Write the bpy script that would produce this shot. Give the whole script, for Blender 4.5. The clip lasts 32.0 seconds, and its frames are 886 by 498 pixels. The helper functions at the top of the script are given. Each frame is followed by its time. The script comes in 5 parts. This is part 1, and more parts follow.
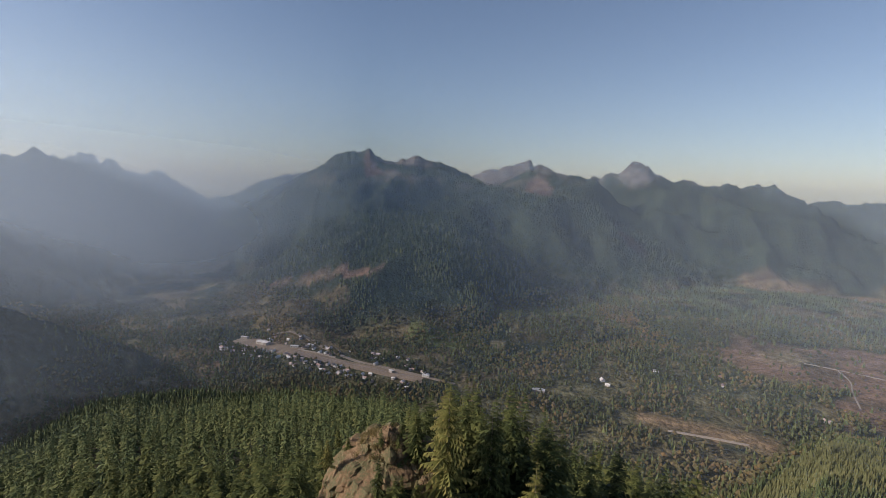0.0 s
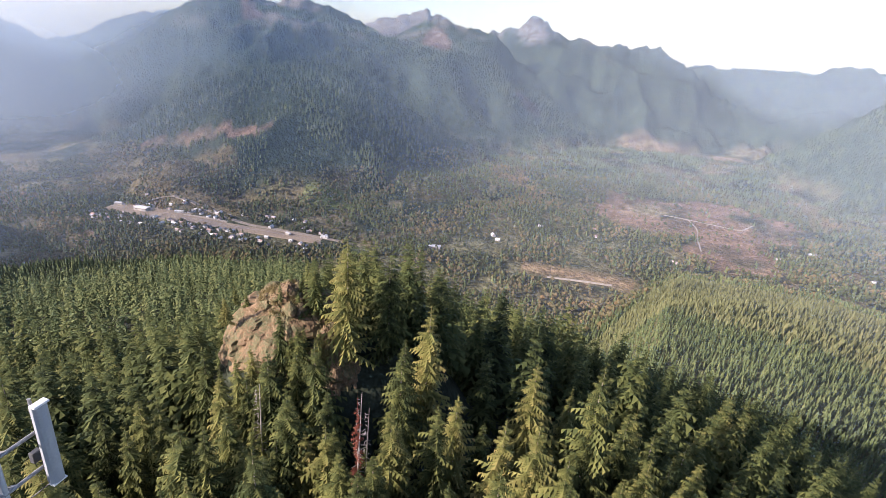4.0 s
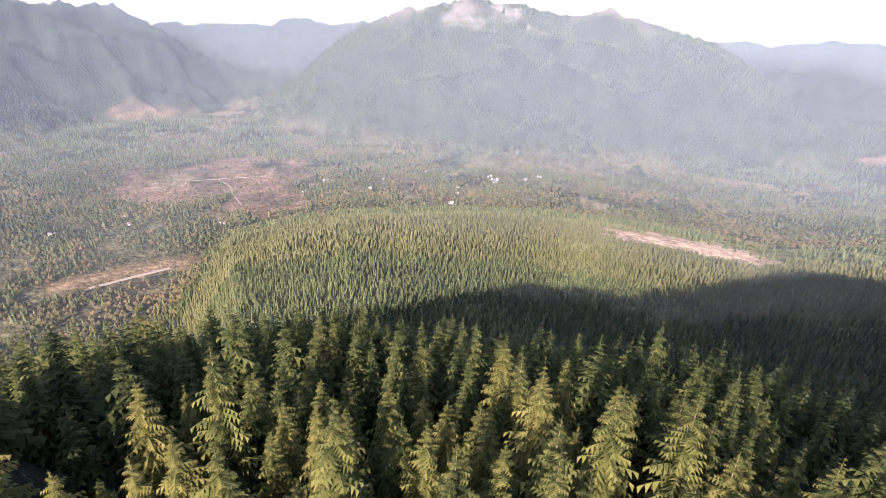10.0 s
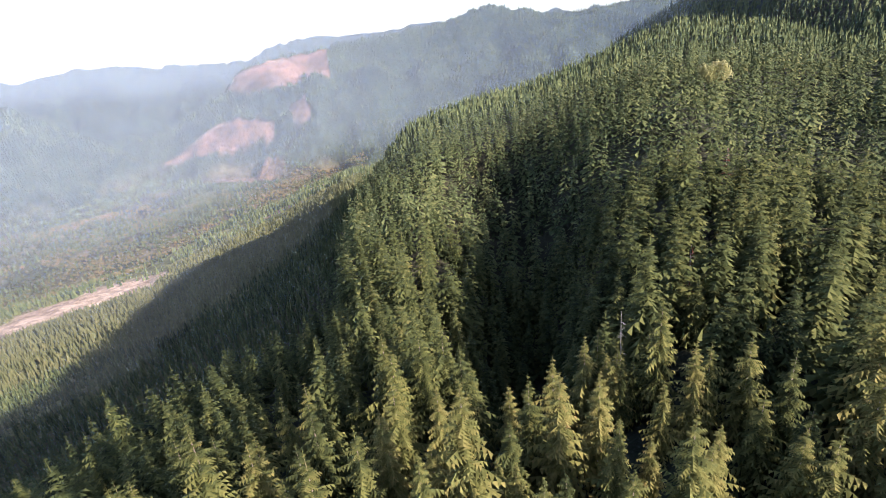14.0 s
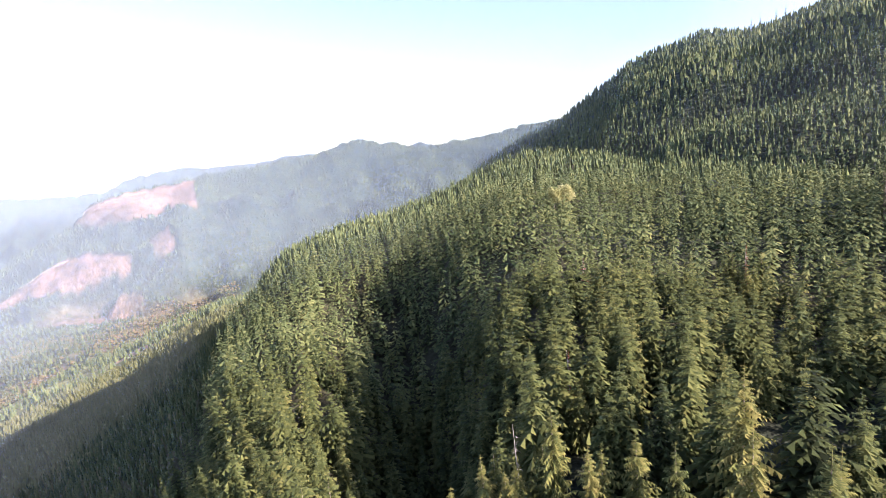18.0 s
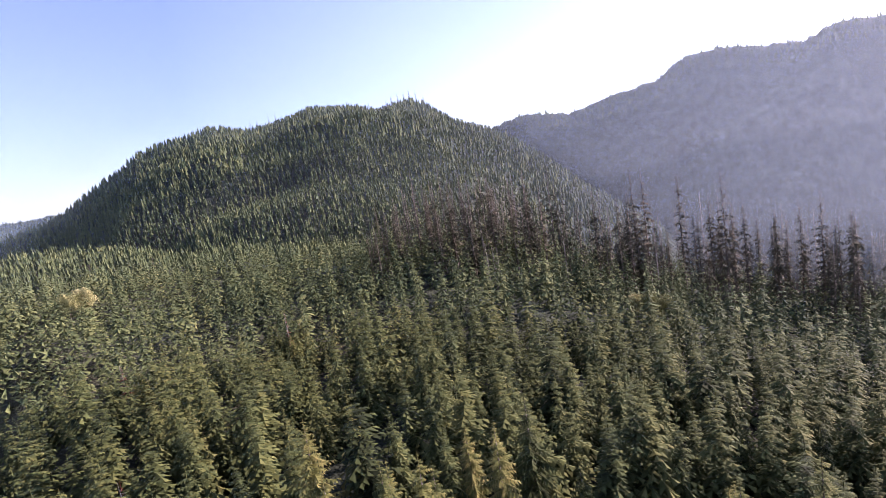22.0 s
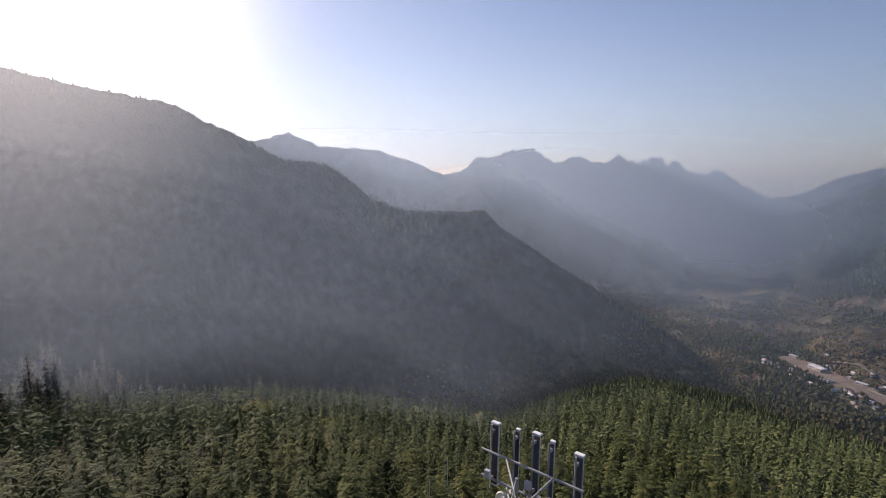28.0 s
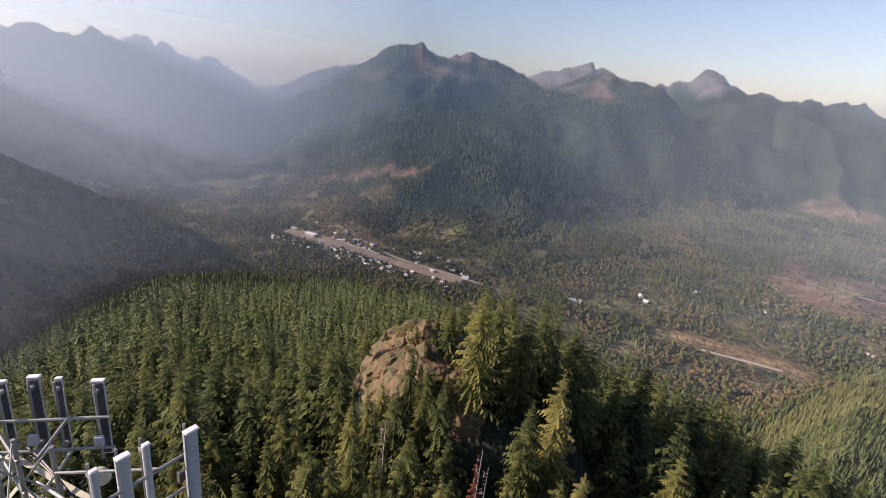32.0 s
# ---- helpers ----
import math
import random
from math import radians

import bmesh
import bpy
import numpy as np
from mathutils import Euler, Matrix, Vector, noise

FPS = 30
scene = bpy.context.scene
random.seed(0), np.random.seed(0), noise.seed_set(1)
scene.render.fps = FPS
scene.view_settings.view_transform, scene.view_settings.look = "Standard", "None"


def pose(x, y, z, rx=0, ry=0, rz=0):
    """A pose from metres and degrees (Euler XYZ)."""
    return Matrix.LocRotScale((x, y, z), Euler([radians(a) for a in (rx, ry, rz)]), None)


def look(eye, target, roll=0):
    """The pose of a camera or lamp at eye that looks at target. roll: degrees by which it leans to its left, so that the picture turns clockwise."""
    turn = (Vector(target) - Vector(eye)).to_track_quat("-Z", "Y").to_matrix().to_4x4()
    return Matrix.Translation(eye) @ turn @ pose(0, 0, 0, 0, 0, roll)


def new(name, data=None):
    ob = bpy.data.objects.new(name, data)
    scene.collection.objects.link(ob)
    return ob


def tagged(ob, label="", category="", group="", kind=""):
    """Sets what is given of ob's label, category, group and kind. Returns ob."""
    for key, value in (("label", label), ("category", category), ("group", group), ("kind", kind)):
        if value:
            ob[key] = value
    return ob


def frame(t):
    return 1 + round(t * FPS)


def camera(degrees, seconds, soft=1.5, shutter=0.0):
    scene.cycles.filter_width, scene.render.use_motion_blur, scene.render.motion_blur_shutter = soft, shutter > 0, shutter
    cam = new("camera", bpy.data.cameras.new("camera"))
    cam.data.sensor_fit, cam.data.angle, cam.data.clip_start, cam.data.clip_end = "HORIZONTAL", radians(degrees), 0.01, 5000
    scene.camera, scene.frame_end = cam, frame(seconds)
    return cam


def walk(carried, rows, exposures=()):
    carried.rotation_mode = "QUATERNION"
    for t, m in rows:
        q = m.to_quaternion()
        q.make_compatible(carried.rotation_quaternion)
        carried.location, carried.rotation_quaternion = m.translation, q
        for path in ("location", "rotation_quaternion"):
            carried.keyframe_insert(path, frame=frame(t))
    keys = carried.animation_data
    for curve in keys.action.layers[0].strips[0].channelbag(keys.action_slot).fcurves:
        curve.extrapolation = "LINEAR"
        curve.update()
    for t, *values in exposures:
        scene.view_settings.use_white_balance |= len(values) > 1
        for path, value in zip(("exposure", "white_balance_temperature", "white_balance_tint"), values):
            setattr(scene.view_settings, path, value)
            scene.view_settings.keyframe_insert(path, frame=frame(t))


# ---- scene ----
cam = camera(82.1, 32.0, 0.8)

# seconds, place relative to the hover point, heading, pitch, lean
PATH = [
    (0.0, -0.02, 0.04, 0.05, 0.69, -7.72, 1.89),
    (0.5, -0.03, 0.09, 0.07, 8.59, -8.42, 2.90),
    (1.0, 0.03, 0.16, -0.00, 9.77, -8.65, 3.17),
    (1.5, 0.17, 0.31, -0.19, 10.26, -10.62, 3.59),
    (2.0, 0.32, 0.44, -0.41, 11.06, -15.85, 4.09),
    (2.5, 0.36, 0.44, -0.56, 11.93, -19.94, 4.61),
    (3.0, 0.31, 0.38, -0.63, 12.65, -22.53, 4.87),
    (3.5, 0.27, 0.33, -0.68, 12.77, -22.58, 4.65),
    (5.5, -0.20, -0.13, -0.59, 16.95, -22.87, 4.91),
    (6.0, -0.31, -0.16, -0.55, 17.59, -22.90, 5.04),
    (6.5, -0.46, -0.18, -0.50, 18.07, -22.96, 5.05),
    (7.0, -0.61, -0.15, -0.47, 19.80, -23.05, 4.52),
    (7.5, -0.75, -0.06, -0.49, 22.87, -23.13, 4.33),
    (8.0, -0.92, -0.10, -0.45, 27.43, -23.22, 4.57),
    (8.5, -1.20, -0.31, -0.31, 36.09, -23.32, 4.93),
    (9.0, -1.35, -0.36, -0.18, 46.24, -23.44, 4.39),
    (9.5, -1.25, -0.20, -0.11, 55.32, -23.60, 3.54),
    (10.0, -1.23, -0.09, 0.01, 64.80, -23.69, 2.68),
    (10.5, -1.46, -0.06, 0.25, 73.73, -23.71, 1.64),
    (11.0, -1.57, -0.00, 0.42, 82.16, -23.65, 0.92),
    (11.5, -1.29, 0.04, 0.37, 90.40, -23.60, -0.34),
    (12.0, -1.02, -0.03, 0.32, 98.23, -23.53, -0.96),
    (12.5, -1.17, -0.08, 0.48, 106.43, -23.45, -1.71),
    (13.0, -1.30, 0.02, 0.69, 114.55, -23.29, -2.84),
    (13.5, -1.19, 0.06, 0.77, 122.42, -23.08, -4.63),
    (14.0, -0.95, -0.12, 0.68, 131.28, -22.71, -5.75),
    (14.5, -0.80, -0.36, 0.56, 140.46, -22.47, -6.78),
    (16.5, -0.59, -0.76, 0.50, 144.37, -22.93, -7.55),
    (17.0, -0.53, -0.79, 0.55, 145.25, -17.81, -6.91),
    (17.5, -0.47, -0.81, 0.59, 145.89, -14.20, -6.15),
    (18.0, -0.46, -0.77, 0.60, 146.41, -10.61, -5.71),
    (18.5, -0.55, -0.69, 0.60, 146.69, -7.85, -5.50),
    (19.0, -0.71, -0.60, 0.63, 147.46, -7.30, -5.50),
    (19.5, -0.99, -0.52, 0.69, 152.72, -7.11, -5.70),
    (20.0, -1.36, -0.52, 0.69, 163.36, -7.15, -6.67),
    (20.5, -1.66, -0.66, 0.58, 172.88, -7.19, -7.89),
    (21.0, -1.66, -0.67, 0.45, 179.94, -7.37, -8.49),
    (21.5, -1.35, -0.55, 0.27, 188.02, -7.43, -8.51),
    (22.0, -1.04, -0.46, 0.05, 196.04, -7.45, -8.91),
    (22.5, -1.13, -0.45, -0.13, 202.16, -7.50, -8.40),
    (23.0, -1.58, -0.44, -0.22, 209.72, -7.60, -7.50),
    (23.5, -1.99, -0.32, -0.23, 218.09, -7.73, -7.66),
    (24.0, -2.09, -0.34, -0.18, 227.72, -7.92, -7.30),
    (24.5, -1.80, -0.43, -0.17, 237.94, -8.03, -7.82),
    (25.0, -1.29, -0.33, -0.26, 248.92, -8.00, -6.82),
    (25.5, -0.87, -0.10, -0.32, 259.74, -8.19, -5.66),
    (27.5, 0.53, 0.34, -0.03, 294.20, -8.44, -1.61),
    (28.0, 0.40, 0.52, -0.01, 303.26, -8.62, -0.28),
    (28.5, 0.30, 0.71, -0.01, 314.56, -8.80, 0.79),
    (29.0, 0.26, 0.75, -0.01, 327.95, -9.17, 0.94),
    (29.5, 0.21, 0.80, -0.06, 342.83, -9.62, 0.88),
    (30.0, 0.10, 1.03, -0.18, 352.81, -9.76, 1.03),
    (30.5, 0.06, 1.24, -0.27, 354.12, -9.68, 3.00),
    (31.0, 0.10, 1.29, -0.29, 354.87, -11.61, 4.40),
    (31.5, 0.16, 1.21, -0.26, 355.70, -15.73, 4.94),
    (32.0, 0.23, 1.07, -0.20, 356.17, -18.76, 4.74),
]

HOVER = 550.0


def aim(x, y, z, yaw, pitch, lean):
    a, b = radians(yaw), radians(pitch)
    way = Vector((math.sin(a) * math.cos(b), math.cos(a) * math.cos(b), math.sin(b)))
    eye = Vector((x, y, z + HOVER))
    return look(eye, eye + way * 100, lean)


EXPOSURES = [(0.0, 0.31, 6500, 17), (1.2, 0.47, 6500, 18), (3.0, 1.25, 6250, 23), (7.0, 1.75, 6250, 24), (10.0, 1.72, 6600, 28), (12.0, 1.68, 6500, 26), (14.5, 1.75, 6200, 24), (17.0, 2.25, 6300, 25),
             (18.0, 2.2, 6350, 27), (19.5, 1.72, 6250, 27), (21.0, 1.8, 6150, 38), (23.0, 1.72, 6150, 42), (25.5, 1.4, 6100, 38), (27.5, 0.55, 6300, 26), (29.0, 0.36, 6700, 24), (30.5, 0.40, 6700, 20), (32.0, 0.88, 6700, 26)]
walk(cam, [(t, aim(*p)) for t, *p in PATH], EXPOSURES)

# ---- light ----
# sunlight has to pass all the see-through haze shells
scene.cycles.transparent_max_bounces = 32
SUN_AZ, SUN_EL = 262.0, 25.0
world = bpy.data.worlds.new("sky")
scene.world = world
world.use_nodes = True
wn = world.node_tree.nodes
sky = wn.new("ShaderNodeTexSky")
sky.sky_type = "NISHITA"
sky.sun_disc = False
sky.sun_elevation, sky.sun_rotation = radians(SUN_EL), radians(SUN_AZ)
sky.altitude, sky.air_density, sky.dust_density, sky.ozone_density = 600, 0.9, 0.9, 1.0
wn["Background"].inputs["Strength"].default_value = 0.085
world.node_tree.links.new(sky.outputs[0], wn["Background"].inputs["Color"])
sun_data = bpy.data.lights.new("sun", "SUN")
sun_data.energy, sun_data.angle, sun_data.color = 5.0, radians(0.53), (1.0, 0.90, 0.76)
sun = new("sun", sun_data)
sun_way = Vector((math.sin(radians(SUN_AZ)) * math.cos(radians(SUN_EL)), math.cos(radians(SUN_AZ)) * math.cos(radians(SUN_EL)), math.sin(radians(SUN_EL))))
sun.matrix_world = look(sun_way * 900 + Vector((0, 0, 600)), (0, 0, 600))

# ---- materials ----
def material(name, rough=0.8, metal=0.0):
    m = bpy.data.materials.new(name)
    m.use_nodes = True
    b = m.node_tree.nodes["Principled BSDF"]
    b.inputs["Roughness"].default_value, b.inputs["Metallic"].default_value = rough, metal
    return m, m.node_tree.nodes, m.node_tree.links, b


def node(nodes, links, kind, sets=(), **wires):
    n = nodes.new(kind)
    for k, v in sets:
        n.inputs[k].default_value = v
    for k, v in wires.items():
        links.new(v, n.inputs[k.replace("_", " ")])
    return n


def ramp(nodes, links, source, stops):
    r = nodes.new("ShaderNodeValToRGB")
    while len(r.color_ramp.elements) < len(stops):
        r.color_ramp.elements.new(0.5)
    for e, (p, c) in zip(r.color_ramp.elements, stops):
        e.position, e.color = p, (*c, 1)
    links.new(source, r.inputs["Fac"])
    return r.outputs["Color"]


def mottled(name, stops, scale, rough=0.85, metal=0.0, bump=0.3, fine=9.0, spread=0.35):
    """A surface whose colour wanders over two scales, with a fine relief."""
    m, n, l, b = material(name, rough, metal)
    geo = n.new("ShaderNodeNewGeometry")
    big = node(n, l, "ShaderNodeTexNoise", [("Scale", scale), ("Detail", 4)], Vector=geo.outputs["Position"])
    small = node(n, l, "ShaderNodeTexNoise", [("Scale", scale * fine), ("Detail", 3)], Vector=geo.outputs["Position"])
    info = n.new("ShaderNodeObjectInfo")
    a = node(n, l, "ShaderNodeMath", [(1, 0.55)])
    a.operation = "MULTIPLY"
    l.new(big.outputs["Fac"], a.inputs[0])
    c = node(n, l, "ShaderNodeMath", [(1, 0.45)])
    c.operation = "MULTIPLY_ADD"
    l.new(small.outputs["Fac"], c.inputs[0])
    l.new(a.outputs[0], c.inputs[2])
    d = node(n, l, "ShaderNodeMath", [(1, spread)])
    d.operation = "MULTIPLY_ADD"
    l.new(info.outputs["Random"], d.inputs[0])
    l.new(c.outputs[0], d.inputs[2])
    e = node(n, l, "ShaderNodeMath", [(1, spread / 2)])
    e.operation = "SUBTRACT"
    l.new(d.outputs[0], e.inputs[0])
    l.new(ramp(n, l, e.outputs[0], stops), b.inputs["Base Color"])
    if bump:
        bp = node(n, l, "ShaderNodeBump", [("Strength", bump), ("Distance", 0.3 / scale / fine)], Height=small.outputs["Fac"])
        l.new(bp.outputs[0], b.inputs["Normal"])
    return m


def foliage(name, stops, scale=1.2, own=0.36, through_light=0.34):
    """Needles: colour by the tint (the tree's own, plus shade painted on conifers), clumps and fine grain, a little
    light through the sprays.
    """
    m, n, l, b = material(name, 0.75)
    b.inputs["Specular IOR Level"].default_value = 0.06
    geo = n.new("ShaderNodeNewGeometry")
    tint = n.new("ShaderNodeAttribute")
    tint.attribute_name = "tint"
    info = n.new("ShaderNodeObjectInfo")
    clump = node(n, l, "ShaderNodeTexNoise", [("Scale", scale), ("Detail", 5), ("Roughness", 0.7)], Vector=geo.outputs["Position"])
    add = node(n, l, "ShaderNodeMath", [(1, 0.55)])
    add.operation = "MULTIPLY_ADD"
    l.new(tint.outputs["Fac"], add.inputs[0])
    mul = node(n, l, "ShaderNodeMath", [(1, 0.45)])
    mul.operation = "MULTIPLY"
    l.new(clump.outputs["Fac"], mul.inputs[0])
    l.new(mul.outputs[0], add.inputs[2])
    add2 = node(n, l, "ShaderNodeMath", [(1, own)])
    add2.operation = "MULTIPLY_ADD"
    l.new(info.outputs["Random"], add2.inputs[0])
    l.new(add.outputs[0], add2.inputs[2])
    sub = node(n, l, "ShaderNodeMath", [(1, own / 2)])
    sub.operation = "SUBTRACT"
    l.new(add2.outputs[0], sub.inputs[0])
    col = ramp(n, l, sub.outputs[0], stops)
    l.new(col, b.inputs["Base Color"])
    tr = n.new("ShaderNodeBsdfTranslucent")
    l.new(col, tr.inputs["Color"])
    mix = n.new("ShaderNodeMixShader")
    mix.inputs[0].default_value = through_light
    l.new(b.outputs[0], mix.inputs[1])
    l.new(tr.outputs[0], mix.inputs[2])
    l.new(mix.outputs[0], n["Material Output"].inputs["Surface"])
    return m


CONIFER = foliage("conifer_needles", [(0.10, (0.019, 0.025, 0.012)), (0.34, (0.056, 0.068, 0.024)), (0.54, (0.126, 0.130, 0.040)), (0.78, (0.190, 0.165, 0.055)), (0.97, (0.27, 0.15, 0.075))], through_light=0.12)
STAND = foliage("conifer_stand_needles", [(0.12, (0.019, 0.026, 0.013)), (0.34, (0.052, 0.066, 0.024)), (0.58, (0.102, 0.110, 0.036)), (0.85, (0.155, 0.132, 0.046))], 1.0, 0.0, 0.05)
PLANTATION = foliage("young_plantation_needles", [(0.12, (0.085, 0.102, 0.050)), (0.45, (0.145, 0.152, 0.068)), (0.85, (0.22, 0.20, 0.095))], 0.2, 0.0)
FOREST = foliage("forest_needles", [(0.12, (0.028, 0.040, 0.021)), (0.36, (0.072, 0.094, 0.040)), (0.60, (0.130, 0.145, 0.056)), (0.85, (0.185, 0.165, 0.068))], 0.5, 0.0, 0.10)
OLD_NEEDLES = foliage("old_growth_needles", [(0.1, (0.036, 0.040, 0.027)), (0.5, (0.078, 0.074, 0.048)), (0.9, (0.145, 0.112, 0.080))])
RED_NEEDLES = foliage("dead_red_needles", [(0.2, (0.10, 0.035, 0.025)), (0.6, (0.20, 0.07, 0.045)), (0.9, (0.30, 0.14, 0.08))])
YELLOW_LEAF = foliage("autumn_leaves", [(0.2, (0.17, 0.18, 0.065)), (0.6, (0.34, 0.33, 0.15)), (0.9, (0.48, 0.44, 0.25))], 2.0)
VALLEY_LEAF = foliage("valley_leaves", [(0.15, (0.036, 0.050, 0.024)), (0.38, (0.085, 0.090, 0.040)), (0.60, (0.155, 0.125, 0.060)), (0.92, (0.23, 0.135, 0.070))], 0.08, 0.0)
DRY_GRASS = foliage("dry_grass", [(0.1, (0.12, 0.11, 0.045)), (0.5, (0.24, 0.19, 0.09)), (0.9, (0.36, 0.28, 0.15))], 2.0)
BARK = mottled("bark", [(0.2, (0.10, 0.075, 0.055)), (0.6, (0.20, 0.16, 0.13)), (0.9, (0.33, 0.29, 0.25))], 1.5)
SILVER = mottled("bleached_wood", [(0.2, (0.22, 0.18, 0.16)), (0.6, (0.36, 0.31, 0.28)), (0.9, (0.50, 0.45, 0.41))], 1.5)
ROCK = mottled("mossy_rock", [(0.28, (0.06, 0.055, 0.03)), (0.40, (0.12, 0.07, 0.032)), (0.50, (0.075, 0.078, 0.03)), (0.62, (0.145, 0.088, 0.042)), (0.82, (0.20, 0.135, 0.075))], 0.5, bump=0.9)
GALV = mottled("galvanised_steel", [(0.3, (0.22, 0.22, 0.22)), (0.7, (0.36, 0.36, 0.35))], 3.0, 0.6, 0.4, 0.1)
PANEL = mottled("panel_plastic", [(0.3, (0.36, 0.38, 0.41)), (0.7, (0.46, 0.48, 0.50))], 2.0, 0.45, 0, 0.03)
PANEL_BACK = mottled("panel_back", [(0.3, (0.05, 0.05, 0.055)), (0.7, (0.09, 0.09, 0.095))], 2.0, 0.6, 0.0, 0.05)
CAP = mottled("white_cap", [(0.3, (0.74, 0.74, 0.72)), (0.7, (0.82, 0.82, 0.80))], 2.0, 0.5, 0, 0.03)
CREAM = mottled("cream_paint", [(0.3, (0.55, 0.52, 0.38)), (0.7, (0.66, 0.63, 0.47))], 2.0, 0.55, 0, 0.05)
CABLE = mottled("black_cable", [(0.3, (0.015, 0.015, 0.016)), (0.7, (0.03, 0.03, 0.03))], 6.0, 0.5, 0, 0.1)
HOUSE_WALL = mottled("painted_siding", [(0.15, (0.22, 0.19, 0.16)), (0.5, (0.38, 0.35, 0.32)), (0.85, (0.62, 0.61, 0.58))], 0.1, spread=0.7)
HOUSE_ROOF = mottled("roofing", [(0.15, (0.14, 0.14, 0.15)), (0.4, (0.30, 0.27, 0.26)), (0.6, (0.38, 0.22, 0.17)), (0.85, (0.62, 0.62, 0.62))], 0.1, spread=0.9)
GRAVEL = mottled("gravel", [(0.25, (0.17, 0.13, 0.095)), (0.55, (0.29, 0.225, 0.16)), (0.85, (0.40, 0.32, 0.24))], 0.02, fine=14)
SHED_ROOF = mottled("shed_roof", [(0.2, (0.42, 0.42, 0.42)), (0.8, (0.66, 0.65, 0.63))], 0.1, spread=0.5)
ASPHALT = mottled("asphalt", [(0.3, (0.10, 0.10, 0.10)), (0.7, (0.20, 0.19, 0.18))], 0.05)
RAIL = mottled("rail_steel", [(0.3, (0.20, 0.15, 0.12)), (0.7, (0.34, 0.29, 0.25))], 0.3, 0.5, 0.7)
STUBBLE = mottled("dry_field", [(0.3, (0.30, 0.22, 0.13)), (0.5, (0.42, 0.32, 0.20)), (0.8, (0.20, 0.20, 0.08))], 0.02, fine=12)
PALE = mottled("pale_gravel", [(0.3, (0.22, 0.18, 0.14)), (0.7, (0.32, 0.27, 0.22))], 0.03, fine=12)
WATER, _wn, _wl, _wb = material("river_water", 0.12)
_wb.inputs["Base Color"].default_value = (0.03, 0.05, 0.05, 1)


def ground_material():
    m, n, l, b = material("ground", 0.95)
    b.inputs["Specular IOR Level"].default_value = 0.1
    geo = n.new("ShaderNodeNewGeometry")
    cover = n.new("ShaderNodeAttribute")
    cover.attribute_name = "cover"
    crowns = n.new("ShaderNodeTexVoronoi")
    crowns.inputs["Scale"].default_value = 0.085
    flat = node(n, l, "ShaderNodeVectorMath", [(1, (1.0, 1.0, 0.35))])
    flat.operation = "MULTIPLY"
    l.new(geo.outputs["Position"], flat.inputs[0])
    l.new(flat.outputs[0], crowns.inputs["Vector"])
    broad = node(n, l, "ShaderNodeTexNoise", [("Scale", 0.006), ("Detail", 6), ("Roughness", 0.65)], Vector=geo.outputs["Position"])
    grain = node(n, l, "ShaderNodeTexNoise", [("Scale", 0.032), ("Detail", 6), ("Roughness", 0.78)], Vector=geo.outputs["Position"])
    k = n.new("ShaderNodeMapRange")
    for i, v in ((1, 0.3), (2, 0.7), (3, 0.62), (4, 1.42)):
        k.inputs[i].default_value = v
    l.new(grain.outputs["Fac"], k.inputs[0])
    k2 = n.new("ShaderNodeMapRange")
    for i, v in ((1, 0.3), (2, 0.7), (3, 0.55), (4, 1.5)):
        k2.inputs[i].default_value = v
    l.new(broad.outputs["Fac"], k2.inputs[0])
    mm = n.new("ShaderNodeMath")
    mm.operation = "MULTIPLY"
    l.new(k.outputs[0], mm.inputs[0])
    l.new(k2.outputs[0], mm.inputs[1])
    sc = n.new("ShaderNodeVectorMath")
    sc.operation = "SCALE"
    l.new(cover.outputs["Color"], sc.inputs[0])
    l.new(sc.outputs[0], b.inputs["Base Color"])
    tone = n.new("ShaderNodeSeparateColor")
    l.new(crowns.outputs["Color"], tone.inputs[0])
    k3 = n.new("ShaderNodeMapRange")
    for i, v in ((1, 0.0), (2, 1.0), (3, 0.72), (4, 1.28)):
        k3.inputs[i].default_value = v
    l.new(tone.outputs[0], k3.inputs[0])
    each = n.new("ShaderNodeMath")
    each.operation = "MULTIPLY"
    l.new(mm.outputs[0], each.inputs[0])
    l.new(k3.outputs[0], each.inputs[1])
    l.new(each.outputs[0], sc.inputs["Scale"])
    inv = n.new("ShaderNodeMath")
    inv.operation = "SUBTRACT"
    inv.inputs[0].default_value = 1.0
    l.new(crowns.outputs["Distance"], inv.inputs[1])
    bp = node(n, l, "ShaderNodeBump", [("Strength", 0.85), ("Distance", 4.0)], Height=inv.outputs[0])
    rise = node(n, l, "ShaderNodeBump", [("Strength", 0.7), ("Distance", 10.0)], Height=grain.outputs["Fac"])
    l.new(rise.outputs[0], bp.inputs["Normal"])
    l.new(bp.outputs[0], b.inputs["Normal"])
    return m


GROUND = ground_material()


